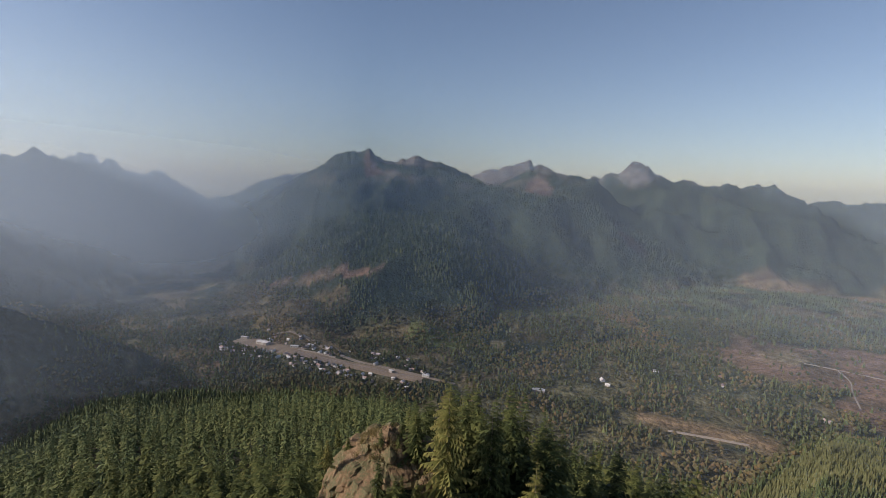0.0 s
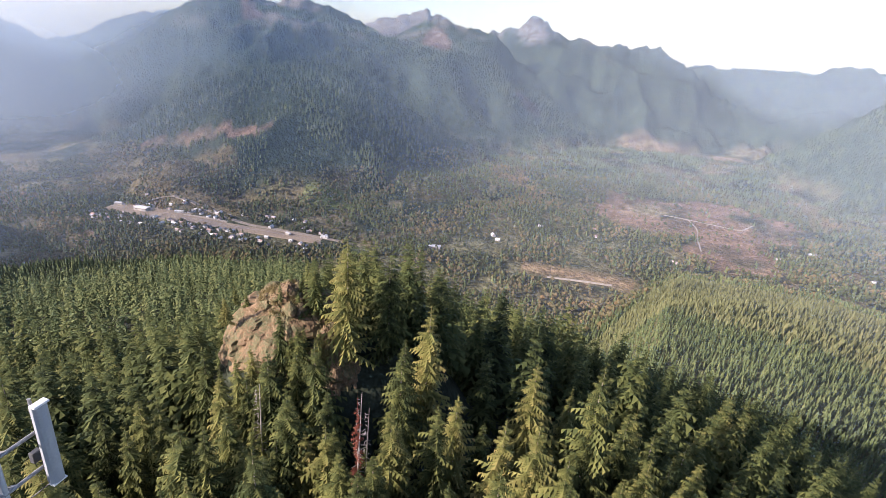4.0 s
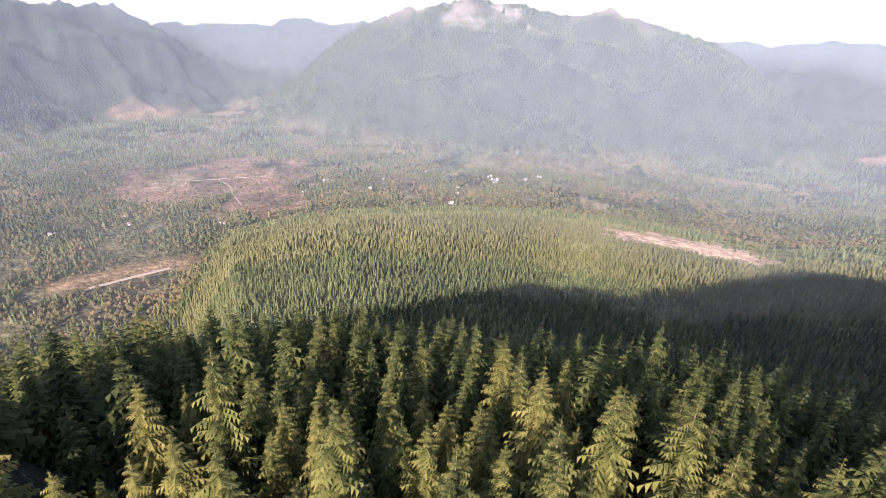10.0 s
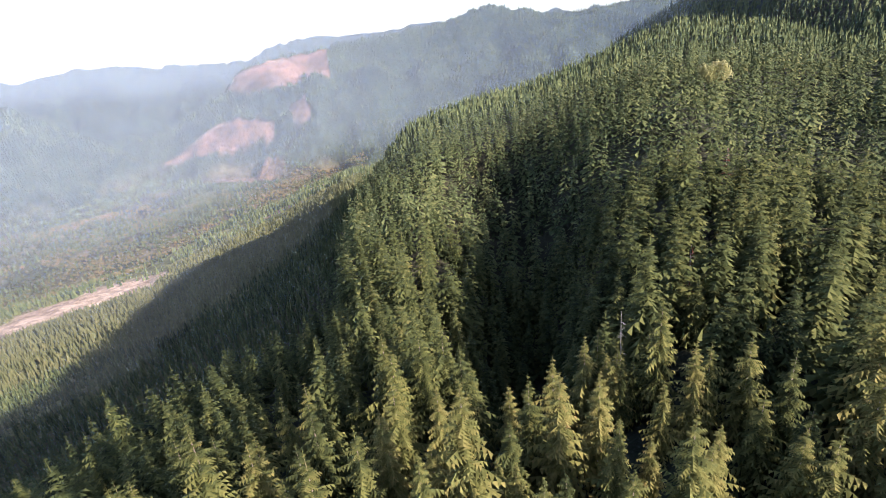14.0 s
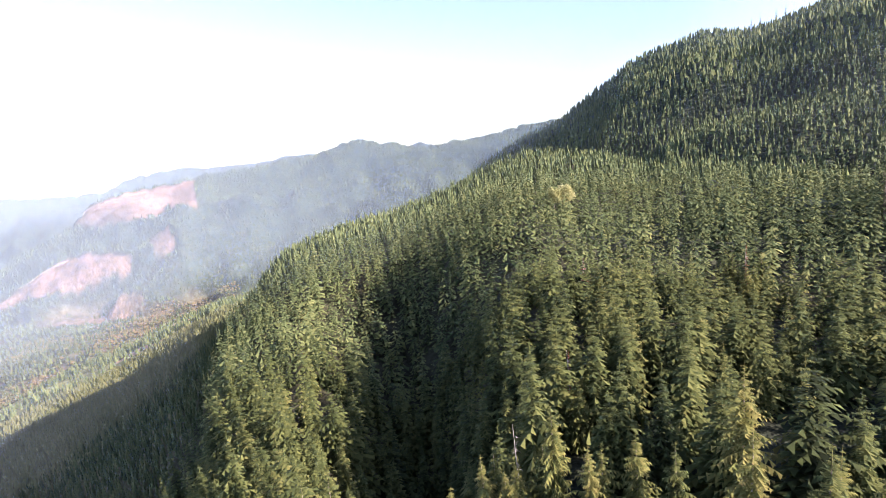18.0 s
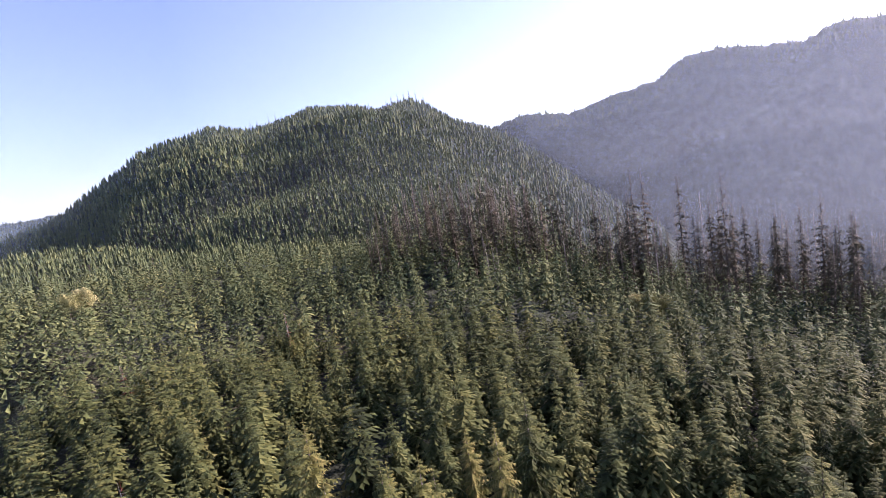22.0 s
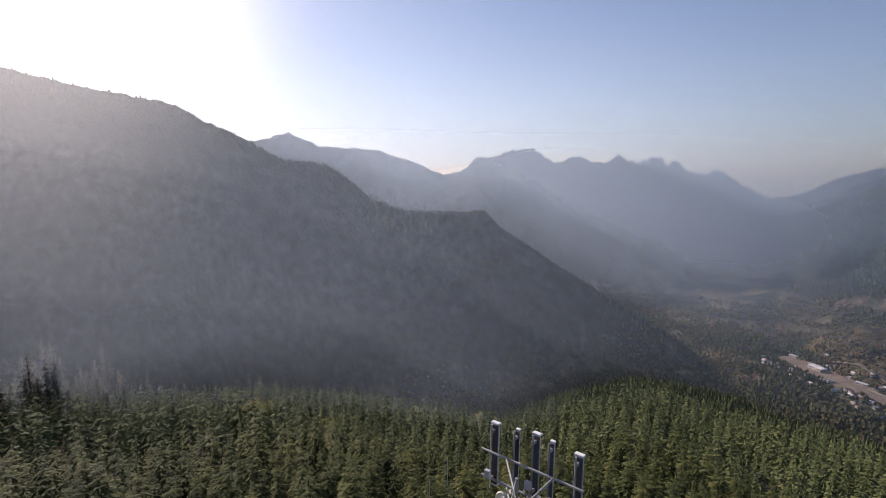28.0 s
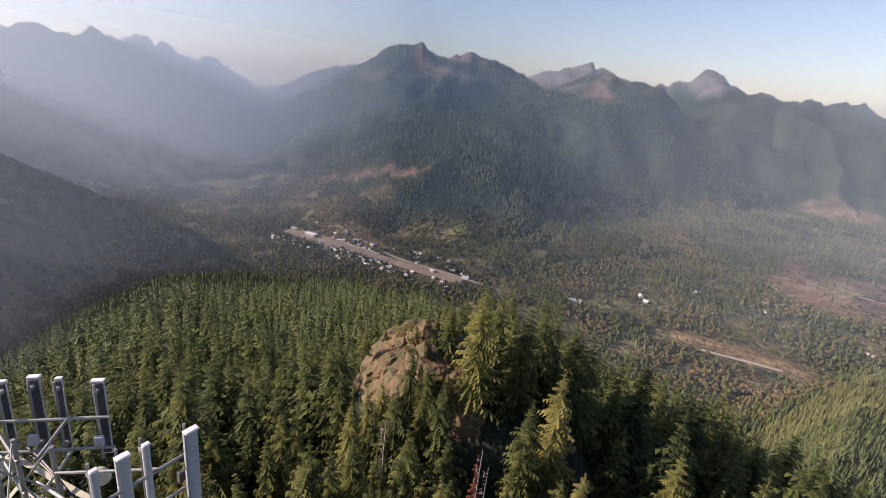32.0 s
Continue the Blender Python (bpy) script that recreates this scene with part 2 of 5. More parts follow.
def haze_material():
    """See-through shell that stands in for haze: mostly clear; how dense it is stands in the mesh."""
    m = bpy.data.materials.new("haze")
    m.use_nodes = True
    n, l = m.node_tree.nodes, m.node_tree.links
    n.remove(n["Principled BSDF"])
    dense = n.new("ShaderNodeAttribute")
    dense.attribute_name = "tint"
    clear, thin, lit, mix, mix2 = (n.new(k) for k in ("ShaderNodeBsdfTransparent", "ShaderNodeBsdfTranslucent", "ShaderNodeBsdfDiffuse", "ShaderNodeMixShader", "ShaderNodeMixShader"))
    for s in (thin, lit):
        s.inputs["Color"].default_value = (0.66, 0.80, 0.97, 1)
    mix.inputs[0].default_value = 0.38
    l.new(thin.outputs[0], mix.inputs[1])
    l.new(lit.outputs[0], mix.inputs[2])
    # refraction imitates haze, which scatters most light onward, close to the way it came
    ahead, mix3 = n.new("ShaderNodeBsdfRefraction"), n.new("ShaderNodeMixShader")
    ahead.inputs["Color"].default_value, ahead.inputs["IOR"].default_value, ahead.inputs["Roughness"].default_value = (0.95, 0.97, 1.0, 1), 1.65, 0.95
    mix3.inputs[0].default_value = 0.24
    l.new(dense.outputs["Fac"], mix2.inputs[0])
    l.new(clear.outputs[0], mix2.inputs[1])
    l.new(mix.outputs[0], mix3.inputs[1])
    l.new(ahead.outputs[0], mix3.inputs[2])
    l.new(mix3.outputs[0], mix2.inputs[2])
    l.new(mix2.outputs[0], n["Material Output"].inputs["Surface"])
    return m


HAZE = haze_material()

# ---- the lie of the land ----
# Bearings in degrees clockwise from the y axis as seen from the summit where the flight begins; heights above the valley floor.
EYE = 550.0


def lerp_ring(az, knots):
    a = np.array([k[0] for k in knots], float)
    v = np.array([k[1] for k in knots], float)
    return np.interp(az, np.concatenate([a - 360, a, a + 360]), np.tile(v, 3))


def hash_grid(ix, iy, seed):
    h = (ix * 374761393 + iy * 668265263 + seed * 974634541) & 0xFFFFFFFF
    h = ((h ^ (h >> 13)) * 1274126177) & 0xFFFFFFFF
    return ((h ^ (h >> 16)) & 0xFFFF) / 65535.0


def value_noise(x, y, seed):
    ix, iy = np.floor(x).astype(np.int64), np.floor(y).astype(np.int64)
    fx, fy = x - ix, y - iy
    fx, fy = fx * fx * (3 - 2 * fx), fy * fy * (3 - 2 * fy)
    a, b = hash_grid(ix, iy, seed), hash_grid(ix + 1, iy, seed)
    c, d = hash_grid(ix, iy + 1, seed), hash_grid(ix + 1, iy + 1, seed)
    return (a * (1 - fx) + b * fx) * (1 - fy) + (c * (1 - fx) + d * fx) * fy


def fractal(x, y, seed, octaves=4):
    total, amp, norm = 0.0, 1.0, 0.0
    for i in range(octaves):
        total = total + amp * value_noise(x * 2 ** i, y * 2 ** i, seed + i)
        norm += amp
        amp *= 0.5
    return total / norm


# crest of the hill under the camera: bearing, distance of the rim, angle of the tree tops on it
RIM = [(-150, 240, -9), (-138, 240, -11.6), (-124, 260, -14.3), (-109, 290, -16.4), (-94, 330, -18.4), (-82, 370, -21.2), (-70, 420, -22.8),
       (-59, 470, -25), (-50, 500, -26), (-40, 520, -22.5), (-35, 530, -20.9), (-28, 530, -21.3), (-18, 480, -22.2), (-9, 330, -23.8),
       (0, 110, -27), (12, 105, -26), (24, 100, -27), (34, 95, -28.5), (41, 92, -30), (51, 90, -30.6), (66, 85, -32.6), (81, 85, -31.4)]
RIM2 = [(99, 90, -29.7), (112, 100, -28.4), (118, 130, -25), (123, 330, -13.2), (126, 420, -10.4), (129, 470, -8.0), (135, 500, -5.9),
        (141, 520, -4.8), (147, 540, -3.0), (152, 560, -1.4), (157, 560, 0.3), (163, 520, -0.4), (170, 430, -2.0), (180, 380, -3.0), (190, 300, -4.2), (200, 260, -6.4)]
RIM_R = [(a, r) for a, r, e in RIM + RIM2]
RIM_Z = [(a, r * math.tan(radians(e)) - (21 if r < 140 else 14)) for a, r, e in RIM + RIM2]
RIM_DROP = [(-150, 26), (-100, 30), (-60, 30), (-30, 26), (0, 26), (15, 32), (60, 36), (100, 36), (118, 36), (126, 33), (140, 20), (180, 14), (205, 22)]

# far ridges: name, distance of the crest, front slope, back slope, then bearing and angle along the crest
RIDGES = [
    ("saw_far", 4350, 24, 30, [(-43, 0.2), (-38, 1.0), (-35.7, 0.9), (-34.2, 1.45), (-33.7, 1.3), (-33.2, 0.5), (-32.6, 0.9), (-31.9, 0.6), (-31.4, -0.1), (-30, -0.3), (-28.8, 0.0), (-27.1, -0.9), (-25.6, -1.7), (-25, -2.2), (-21, -5)]),
    ("gap_far", 4700, 24, 30, [(-30, -3.6), (-24.6, -2.9), (-21.5, -2), (-19.3, -0.8), (-17, 0), (-14.8, 0.3), (-8, -0.3), (0, -2)]),
    ("saw_near", 3600, 25, 30, [(-60, -1.5), (-56.4, -0.4), (-54.6, 0.3), (-52.9, 1.5), (-51.7, 1.5), (-50, 2.1), (-48, 2.2), (-46.6, 2.45), (-46, 1.7), (-44.3, 1.1), (-42.6, 1.4), (-41.4, 1.4), (-40.3, 0.8), (-39.1, 0.9), (-38.1, 1.7), (-37.1, 1.0), (-35.7, 0.6), (-34, -0.2), (-32.3, -0.9), (-31.1, -1.4), (-29.4, -2.7), (-27, -3.8), (-22, -7.5)]),
    ("west_range", 2900, 26, 30, [(-84, 1), (-77.2, 3.2), (-73.2, 4.2), (-70.3, 2.9), (-63.9, 2.3), (-60.4, 1.2), (-56.9, -0.2), (-54, -0.6), (-50.2, -0.5),
                                  (-46.4, -2), (-43.4, -4.3), (-39.3, -7.1), (-32.2, -10), (-26, -14)]),
    ("shadow_mountain", 1620, 46, 32, [(-160, 3), (-157, 4.8), (-153, 5.7), (-148, 5.0), (-143, 6.2), (-139.5, 6.6), (-136.8, 8.3), (-133.7, 8.3), (-127.4, 7.1),
                                       (-125.3, 8.1), (-121.6, 7.7), (-119.3, 7.3), (-111.8, 7.4), (-105.4, 7.7), (-102.3, 8.7), (-99.6, 9.5), (-94.7, 8.3),
                                       (-88.4, 7.3), (-83.9, 6.6), (-81.7, 5.4), (-77.1, 3.2), (-74, 1.4), (-69.7, 1.0), (-67.4, -0.5), (-64.7, -3.0),
                                       (-60.8, -4.4), (-52, -4.3), (-49.8, -6.5), (-43.8, -10.2), (-38.4, -13.4), (-31.6, -16.9), (-25, -20.7), (-20, -25)]),
    ("massif", 3500, 27, 32, [(-26, -8), (-23.4, -5), (-21.6, -3.7), (-19, -2.9), (-17.5, -2.2), (-16.4, -1.3), (-14.7, 0.0), (-13.5, 0.8), (-12.4, 1.5), (-11.3, 2.3), (-10.4, 2.75), (-10, 2.95), (-9.75, 2.7), (-9.4, 2.95), (-9.1, 2.65), (-8.4, 2.95), (-7.7, 3.05), (-7, 2.45), (-6.1, 1.9), (-4.9, 1.8), (-3.9, 2.15), (-2.7, 2.65), (-1.7, 2.2), (-1.0, 2.05), (-0.1, 1.95), (1.5, 1.35), (2.8, 0.9), (4.0, 0.3), (5.6, -0.9), (7.4, 0.0), (9.6, 1.15), (10.8, 1.5), (12, 1.4), (14.2, 1.0), (15.9, 0.8), (17.2, 0.4), (19.6, -1.8), (22.6, -3.4), (25.7, -4.9), (28, -7.5), (31, -10)]),
    ("rear_peak", 4450, 25, 30, [(1, -1), (3.7, 0.6), (5.2, 1.1), (6.8, 1.5), (8.2, 1.75), (9.4, 2.15), (10, 2.15), (10.6, 1.85), (11.6, 1.6), (16, 0), (20, -3)]),
    ("grey_peak", 4050, 30, 32, [(13, -2), (16.5, 0.8), (17.4, 0.65), (17.9, 1.1), (19, 1.25), (20.1, 1.95), (20.9, 2.6), (21.5, 2.55), (22.4, 2.0), (22.8, 1.5), (23.9, 0.65), (24.4, 0.4), (25.1, 0.7), (26.2, 0.5), (27.4, 0.25), (28.5, 0.4), (30.2, 0.35), (31.4, 0.35), (32.8, 0.6), (33.7, 0.3), (34.6, -0.2), (36.1, -1.1), (37.4, -1.9), (38.7, -2.9), (41.2, -4.2), (47, -8)]),
    ("foothill", 2500, 22, 28, [(-25, -12), (-19, -10), (-16.5, -8.2), (-14.8, -7.2), (-12.9, -6.1), (-10.7, -5.2), (-7.7, -4.3), (-4.6, -3.75), (-2, -3.5), (0.5, -3.55), (2, -3.6), (4, -4.6), (5.8, -5.6), (8, -7.3), (11, -9.0), (15, -10.6), (19, -12.4), (22.5, -14.6), (26, -17)]),
    ("orange_knoll", 1950, 16, 20, [(-24, -17), (-20.2, -15.6), (-16, -13.2), (-10.5, -14.2), (-2, -15.0), (8, -14.6), (16, -14.3), (20, -15), (25, -17)]),
    ("valley_end", 4650, 22, 30, [(28, -2.5), (36.1, -1.1), (37.5, -0.75), (39.6, -0.85), (42, -0.8), (44.4, -0.6), (46.3, -0.6), (48.7, 0.15), (49.8, 0.1), (51.4, -0.3), (53.2, -0.3), (55.6, 0), (64, -2)]),
    ("slide_mountain", 3350, 27, 32, [(45, -8), (47.6, -6.3), (50.3, -4.1), (52.3, -2.3), (54.5, -0.8), (56.7, 0.1), (58.8, 1.0), (59.8, 1.6), (60.4, 1.75), (61, 1.45), (63.2, 1.9), (65.4, 2.4), (67.4, 2.75), (68.9, 2.3), (71.2, 2.35), (73, 2.0), (74.9, 1.6), (77.5, 1.5), (80.1, 2.3), (81.7, 1.6), (83.9, 1.2), (86.7, 0.4), (90, -0.4), (92.7, -1.7), (97, -4.5), (101, -7.5)]),
    ("east_range", 4350, 26, 30, [(84, -2), (90, -0.4), (92.8, -0.1), (94.5, -0.5), (96.1, -0.1), (99.5, 0.2), (101.7, 0.2), (104.5, -0.2), (105.7, -0.4), (106.2, -0.2), (107.9, -0.4), (110.7, -0.5), (113.5, -0.6), (116, 0.5), (119.5, 1.1), (122.4, 0.9), (125.9, 0.9), (129.2, 1.1), (132.3, 1.4), (134.3, 1.3), (142, 0.8), (145.3, 1.5), (147, 0.8)]),
    ("logged_hill", 3350, 25, 30, [(88, -11.4), (93.6, -9.5), (98.3, -7.9), (101.1, -6.7), (105.1, -6.0), (107.4, -4.8), (110.8, -3.1), (112.2, -1.7), (113.8, -1.0), (117.4, -0.4), (121.7, -0.1), (122.5, 0.45), (123.4, 0.2), (127.8, 0.6), (130.4, 0.9), (132.8, 1.1), (134.6, 1.5), (136.5, 2.1), (138.2, 2.5), (139.3, 2.1), (139.9, 2.2), (140.7, 1.7), (142.2, 1.7), (144.4, 1.0), (146.7, 1.0), (149, 1.2), (151.3, 1.4), (153.7, 1.6), (156.1, 2.1), (159, 2.3), (168, 2)]),
    ("forest_summit", 960, 19, 28, [(140, -9), (147, -5), (152, -1.6), (156.8, 0.9), (159.5, 1.7), (162, 3.3), (165.8, 5.7), (167.1, 6.7), (168.9, 7.4), (171.9, 8.0), (173.7, 8.6), (174.8, 8.6), (177.6, 8.1), (180, 8.4), (182.4, 9.0), (184.2, 9.5), (186.5, 9.4), (189.3, 9.0), (191.6, 8.4), (192.8, 8.7), (195.2, 9.0), (196.5, 8.5), (198, 7.4), (199.5, 6.3), (202.8, 5.0), (206.5, 2.6), (209.6, 0), (212.7, -2.8), (221, -9)]),
]


def land(x, y):
    """Height of the ground at (x, y); works on arrays."""
    x, y = np.asarray(x, float), np.asarray(y, float)
    r = np.hypot(x, y) + 1e-6
    az = np.degrees(np.arctan2(x, y))
    # valley floor, rising a little towards its far ends
    h = 14 * (fractal(x / 260, y / 260, 3) - 0.5) + 0.004 * np.maximum(r - 1500, 0)
    wx, wy = x + 160 * (fractal(x / 500, y / 500, 15, 2) - 0.5), y + 160 * (fractal(x / 500, y / 500, 17, 2) - 0.5)
    spur = 1 - np.abs(2 * fractal(wx / 820, wy / 820, 21, 3) - 1) * 2.2
    gully = 1 - np.abs(2 * fractal(wx / 300, wy / 300, 25, 3) - 1) * 2.2
    fine = 1 - np.abs(2 * fractal(wx / 120, wy / 120, 29, 2) - 1) * 2
    bend = fractal(x / 650, y / 650, 27, 3) - 0.5
    jag = fractal(az / 0.45, r * 0, 31, 3) - 0.5
    for name, rc, front, back, crest in RIDGES:
        a = [c[0] for c in crest]
        e = [c[1] for c in crest]
        az2 = np.where(az < a[0] - 40, az + 360, az)
        az2 = np.where(az2 > a[-1] + 40 + 180, az2 - 360, az2)
        away = np.clip((np.abs(rc - r) - 15) / (260 if rc > 2800 else 420), 0, 1)
        az3 = az2 + 7 * bend * away * (rc > 1200)
        el = np.interp(az2, a, e) * (1 - away) + away * sum(np.interp(az3 + q, a, e) for q in (-7, -4, -2, 0, 2, 4, 7)) / 7
        out = np.maximum(0, np.maximum(a[0] - az2, az2 - a[-1]))
        top = rc * np.tan(np.radians(el + (0.85 if 'saw' in name or 'peak' in name else 0.5) * jag * (1.0 if rc > 2600 else 0.8 if rc > 1200 else 0.0) * (1 - away) ** 3)) + EYE - out * radians(1) * rc * 0.7
        d = rc - r
        rough = np.clip(np.abs(d) / 500, 0, 1) * np.clip(top / 500, 0.1, 1)
        k = np.clip(d / 900, 0, 1)
        drop = np.where(d > 0, d * math.tan(radians(front)) * (0.72 + 0.36 * k), -d * math.tan(radians(back)))
        z = top - drop + rough * ((spur - 0.55) * 140 + (gully - 0.55) * 80 + (fine - 0.5) * 22) * (0.5 if name == 'foothill' else min(1.0, rc / 2600)) * np.clip(0.3 + (top - h) / 300, 0.25, 1)
        h = np.maximum(h, z)
    # logged bench east of the hill: its own rim, then a drop to the valley
    bench_r = lerp_ring(az, [(20, 300), (34, 420), (40, 640), (53, 900), (66, 1010), (80, 1150), (99, 1330), (112, 1650), (122, 1950), (130, 1950), (140, 600)])
    bench_z = lerp_ring(az, [(20, -420), (34, -330), (40, -300), (53, -345), (66, -372), (80, -400), (99, -448), (112, -455), (122, -440), (130, -440), (140, -500)])
    bench = EYE + bench_z + np.maximum(0, bench_r - np.maximum(r, 330)) * 0.2 - np.maximum(0, r - bench_r) * 0.32
    bench = bench + 16 * (fractal(x / 210, y / 210, 5) - 0.5)
    h = np.maximum(h, bench)
    # the hill itself
    rim_r, rim_z, fall = lerp_ring(az, RIM_R), lerp_ring(az, RIM_Z), lerp_ring(az, RIM_DROP)
    k = np.clip((r - 32) / np.maximum(rim_r - 32, 1), 0, 1)
    hill = EYE - 50 + (rim_z + 50) * k
    past = np.maximum(r - rim_r, 0)
    soft = 10.0
    hill = hill - np.tan(np.radians(fall)) * (np.sqrt(past ** 2 + soft ** 2) - soft)
    hill = hill + (fractal(x / 38, y / 38, 41) - 0.5) * 9 * np.clip(r / 60, 0.3, 1.5)
    # gully between the near spurs
    hill = hill - 38 * np.exp(-((az - 141) / 8) ** 2) * np.clip((r - 42) / 36, 0, 1) * np.clip((280 - r) / 110, 0, 1)
    # rocky knoll beside the mast
    kx, ky = x + 0.5, y - 69.0
    hill = hill + 20 * np.exp(-((kx / 21) ** 2 + (ky / 18) ** 2) ** 2)
    hill = hill + 6.0 * np.exp(-(((x + 7.5) / 8) ** 2 + ((y - 65) / 7.5) ** 2) ** 2)
    h = np.maximum(h, hill)
    return h

# ---- mesh helpers ----
def mesh_of(name, verts, faces, mat=None, tint=None, smooth=False):
    """A mesh from arrays: faces is an (n, 3) or (n, 4) array of indices; tint a value for each vertex."""
    verts, faces = np.asarray(verts, np.float32), np.asarray(faces, np.int32)
    me = bpy.data.meshes.new(name)
    k = faces.shape[1]
    me.vertices.add(len(verts))
    me.vertices.foreach_set("co", verts.ravel())
    me.loops.add(faces.size)
    me.loops.foreach_set("vertex_index", faces.ravel())
    me.polygons.add(len(faces))
    me.polygons.foreach_set("loop_start", np.arange(0, faces.size, k, dtype=np.int32))
    me.polygons.foreach_set("loop_total", np.full(len(faces), k, np.int32))
    me.polygons.foreach_set("use_smooth", np.full(len(faces), smooth, bool))
    if tint is not None:
        me.attributes.new("tint", "FLOAT", "POINT").data.foreach_set("value", np.asarray(tint, np.float32))
    me.update(calc_edges=True)
    if mat:
        me.materials.append(mat)
    return me


def part(name, bm, mat, parent, label=""):
    me = bm
    if isinstance(bm, bmesh.types.BMesh):
        me = bpy.data.meshes.new(name)
        bm.to_mesh(me)
        bm.free()
        me.materials.append(mat)
    ob = new(name, me)
    ob.parent = parent
    return tagged(ob, label)


def thing(name, at, label, category, group="", kind="", turn=0.0):
    ob = new(name)
    ob.empty_display_size = 0.5
    ob.matrix_world = pose(*at, 0, 0, turn)
    return tagged(ob, label, category, group, kind)


def box(bm, cx, cy, cz, sx, sy, sz, m=None, bevel=0.0):
    got = bmesh.ops.create_cube(bm, size=1.0, matrix=(m or Matrix()) @ Matrix.Translation((cx, cy, cz)) @ Matrix.Diagonal((sx, sy, sz, 1)))
    if bevel:
        edges = list({e for v in got["verts"] for e in v.link_edges})
        bmesh.ops.bevel(bm, geom=edges, offset=bevel, segments=2, affect="EDGES", profile=0.5)


def tube(bm, a, b, ra, rb=None, sides=8):
    a, b = Vector(a), Vector(b)
    rb = ra if rb is None else rb
    q = (b - a).to_track_quat("Z", "Y").to_matrix().to_4x4()
    bmesh.ops.create_cone(bm, cap_ends=True, segments=sides, radius1=ra, radius2=rb, depth=(b - a).length,
                          matrix=Matrix.Translation((a + b) / 2) @ q)


def ground_z(x, y):
    return float(land(np.array([x]), np.array([y]))[0])


# ---- ground: one sheet from under the mast to the horizon ----
NAZ = 1500
ring = np.concatenate([[0.0], np.geomspace(6, 1500, 130), np.arange(1545, 2300, 50), np.arange(2300, 3700, 36), np.arange(3700, 4860, 60), [r[1] for r in RIDGES], [r[1] + 12 for r in RIDGES]])
ring = np.unique(np.round(ring, 1))
NR = len(ring)
ga = np.radians(np.arange(NAZ) * 360 / NAZ)
GR, GA = np.meshgrid(ring, ga, indexing="ij")
GX, GY = GR * np.sin(GA), GR * np.cos(GA)
GZ = land(GX, GY)
i, j = np.meshgrid(np.arange(NR - 1), np.arange(NAZ), indexing="ij")
quads = np.stack([i * NAZ + j, i * NAZ + (j + 1) % NAZ, (i + 1) * NAZ + (j + 1) % NAZ, (i + 1) * NAZ + j], -1).reshape(-1, 4)
# how high the land rises to hide what lies behind it
skyline = np.maximum.accumulate(np.where(GR > 20, (GZ - EYE) / np.maximum(GR, 1), -9), axis=0)


def seen(x, y, top):
    """Whether a tree top of that height above the ground can be seen from the hover point."""
    r = np.hypot(x, y)
    ir = np.clip(np.searchsorted(ring, r * 0.97) - 1, 0, NR - 1)
    ia = np.round(np.degrees(np.arctan2(x, y)) % 360 / 360 * NAZ).astype(int) % NAZ
    return (land(x, y) + top - EYE) / r > skyline[ir, ia] - 0.004


def capsule(x, y, a, b, w, wob=0.35, seed=7):
    ax, ay, bx, by = *a, *b
    t = np.clip(((x - ax) * (bx - ax) + (y - ay) * (by - ay)) / ((bx - ax) ** 2 + (by - ay) ** 2), 0, 1)
    d = np.hypot(x - ax - t * (bx - ax), y - ay - t * (by - ay))
    return np.clip((w * (1 + wob * 2 * (fractal(x / 70, y / 70, seed) - 0.5)) - d) / (0.12 * w) + 0.5, 0, 1)


def inside(x, y, corners):
    m = np.ones(np.shape(x))
    cx, cy = sum(c[0] for c in corners) / len(corners), sum(c[1] for c in corners) / len(corners)
    wob = 9 * (fractal(x / 120, y / 120, 77) - 0.5)
    for (ax, ay), (bx, by) in zip(corners, corners[1:] + corners[:1]):
        nx, ny = by - ay, ax - bx
        s = 1 if (cx - ax) * nx + (cy - ay) * ny > 0 else -1
        m = np.minimum(m, np.clip((s * ((x - ax) * nx + (y - ay) * ny) / math.hypot(nx, ny) + wob) / 12 + 0.5, 0, 1))
    return m


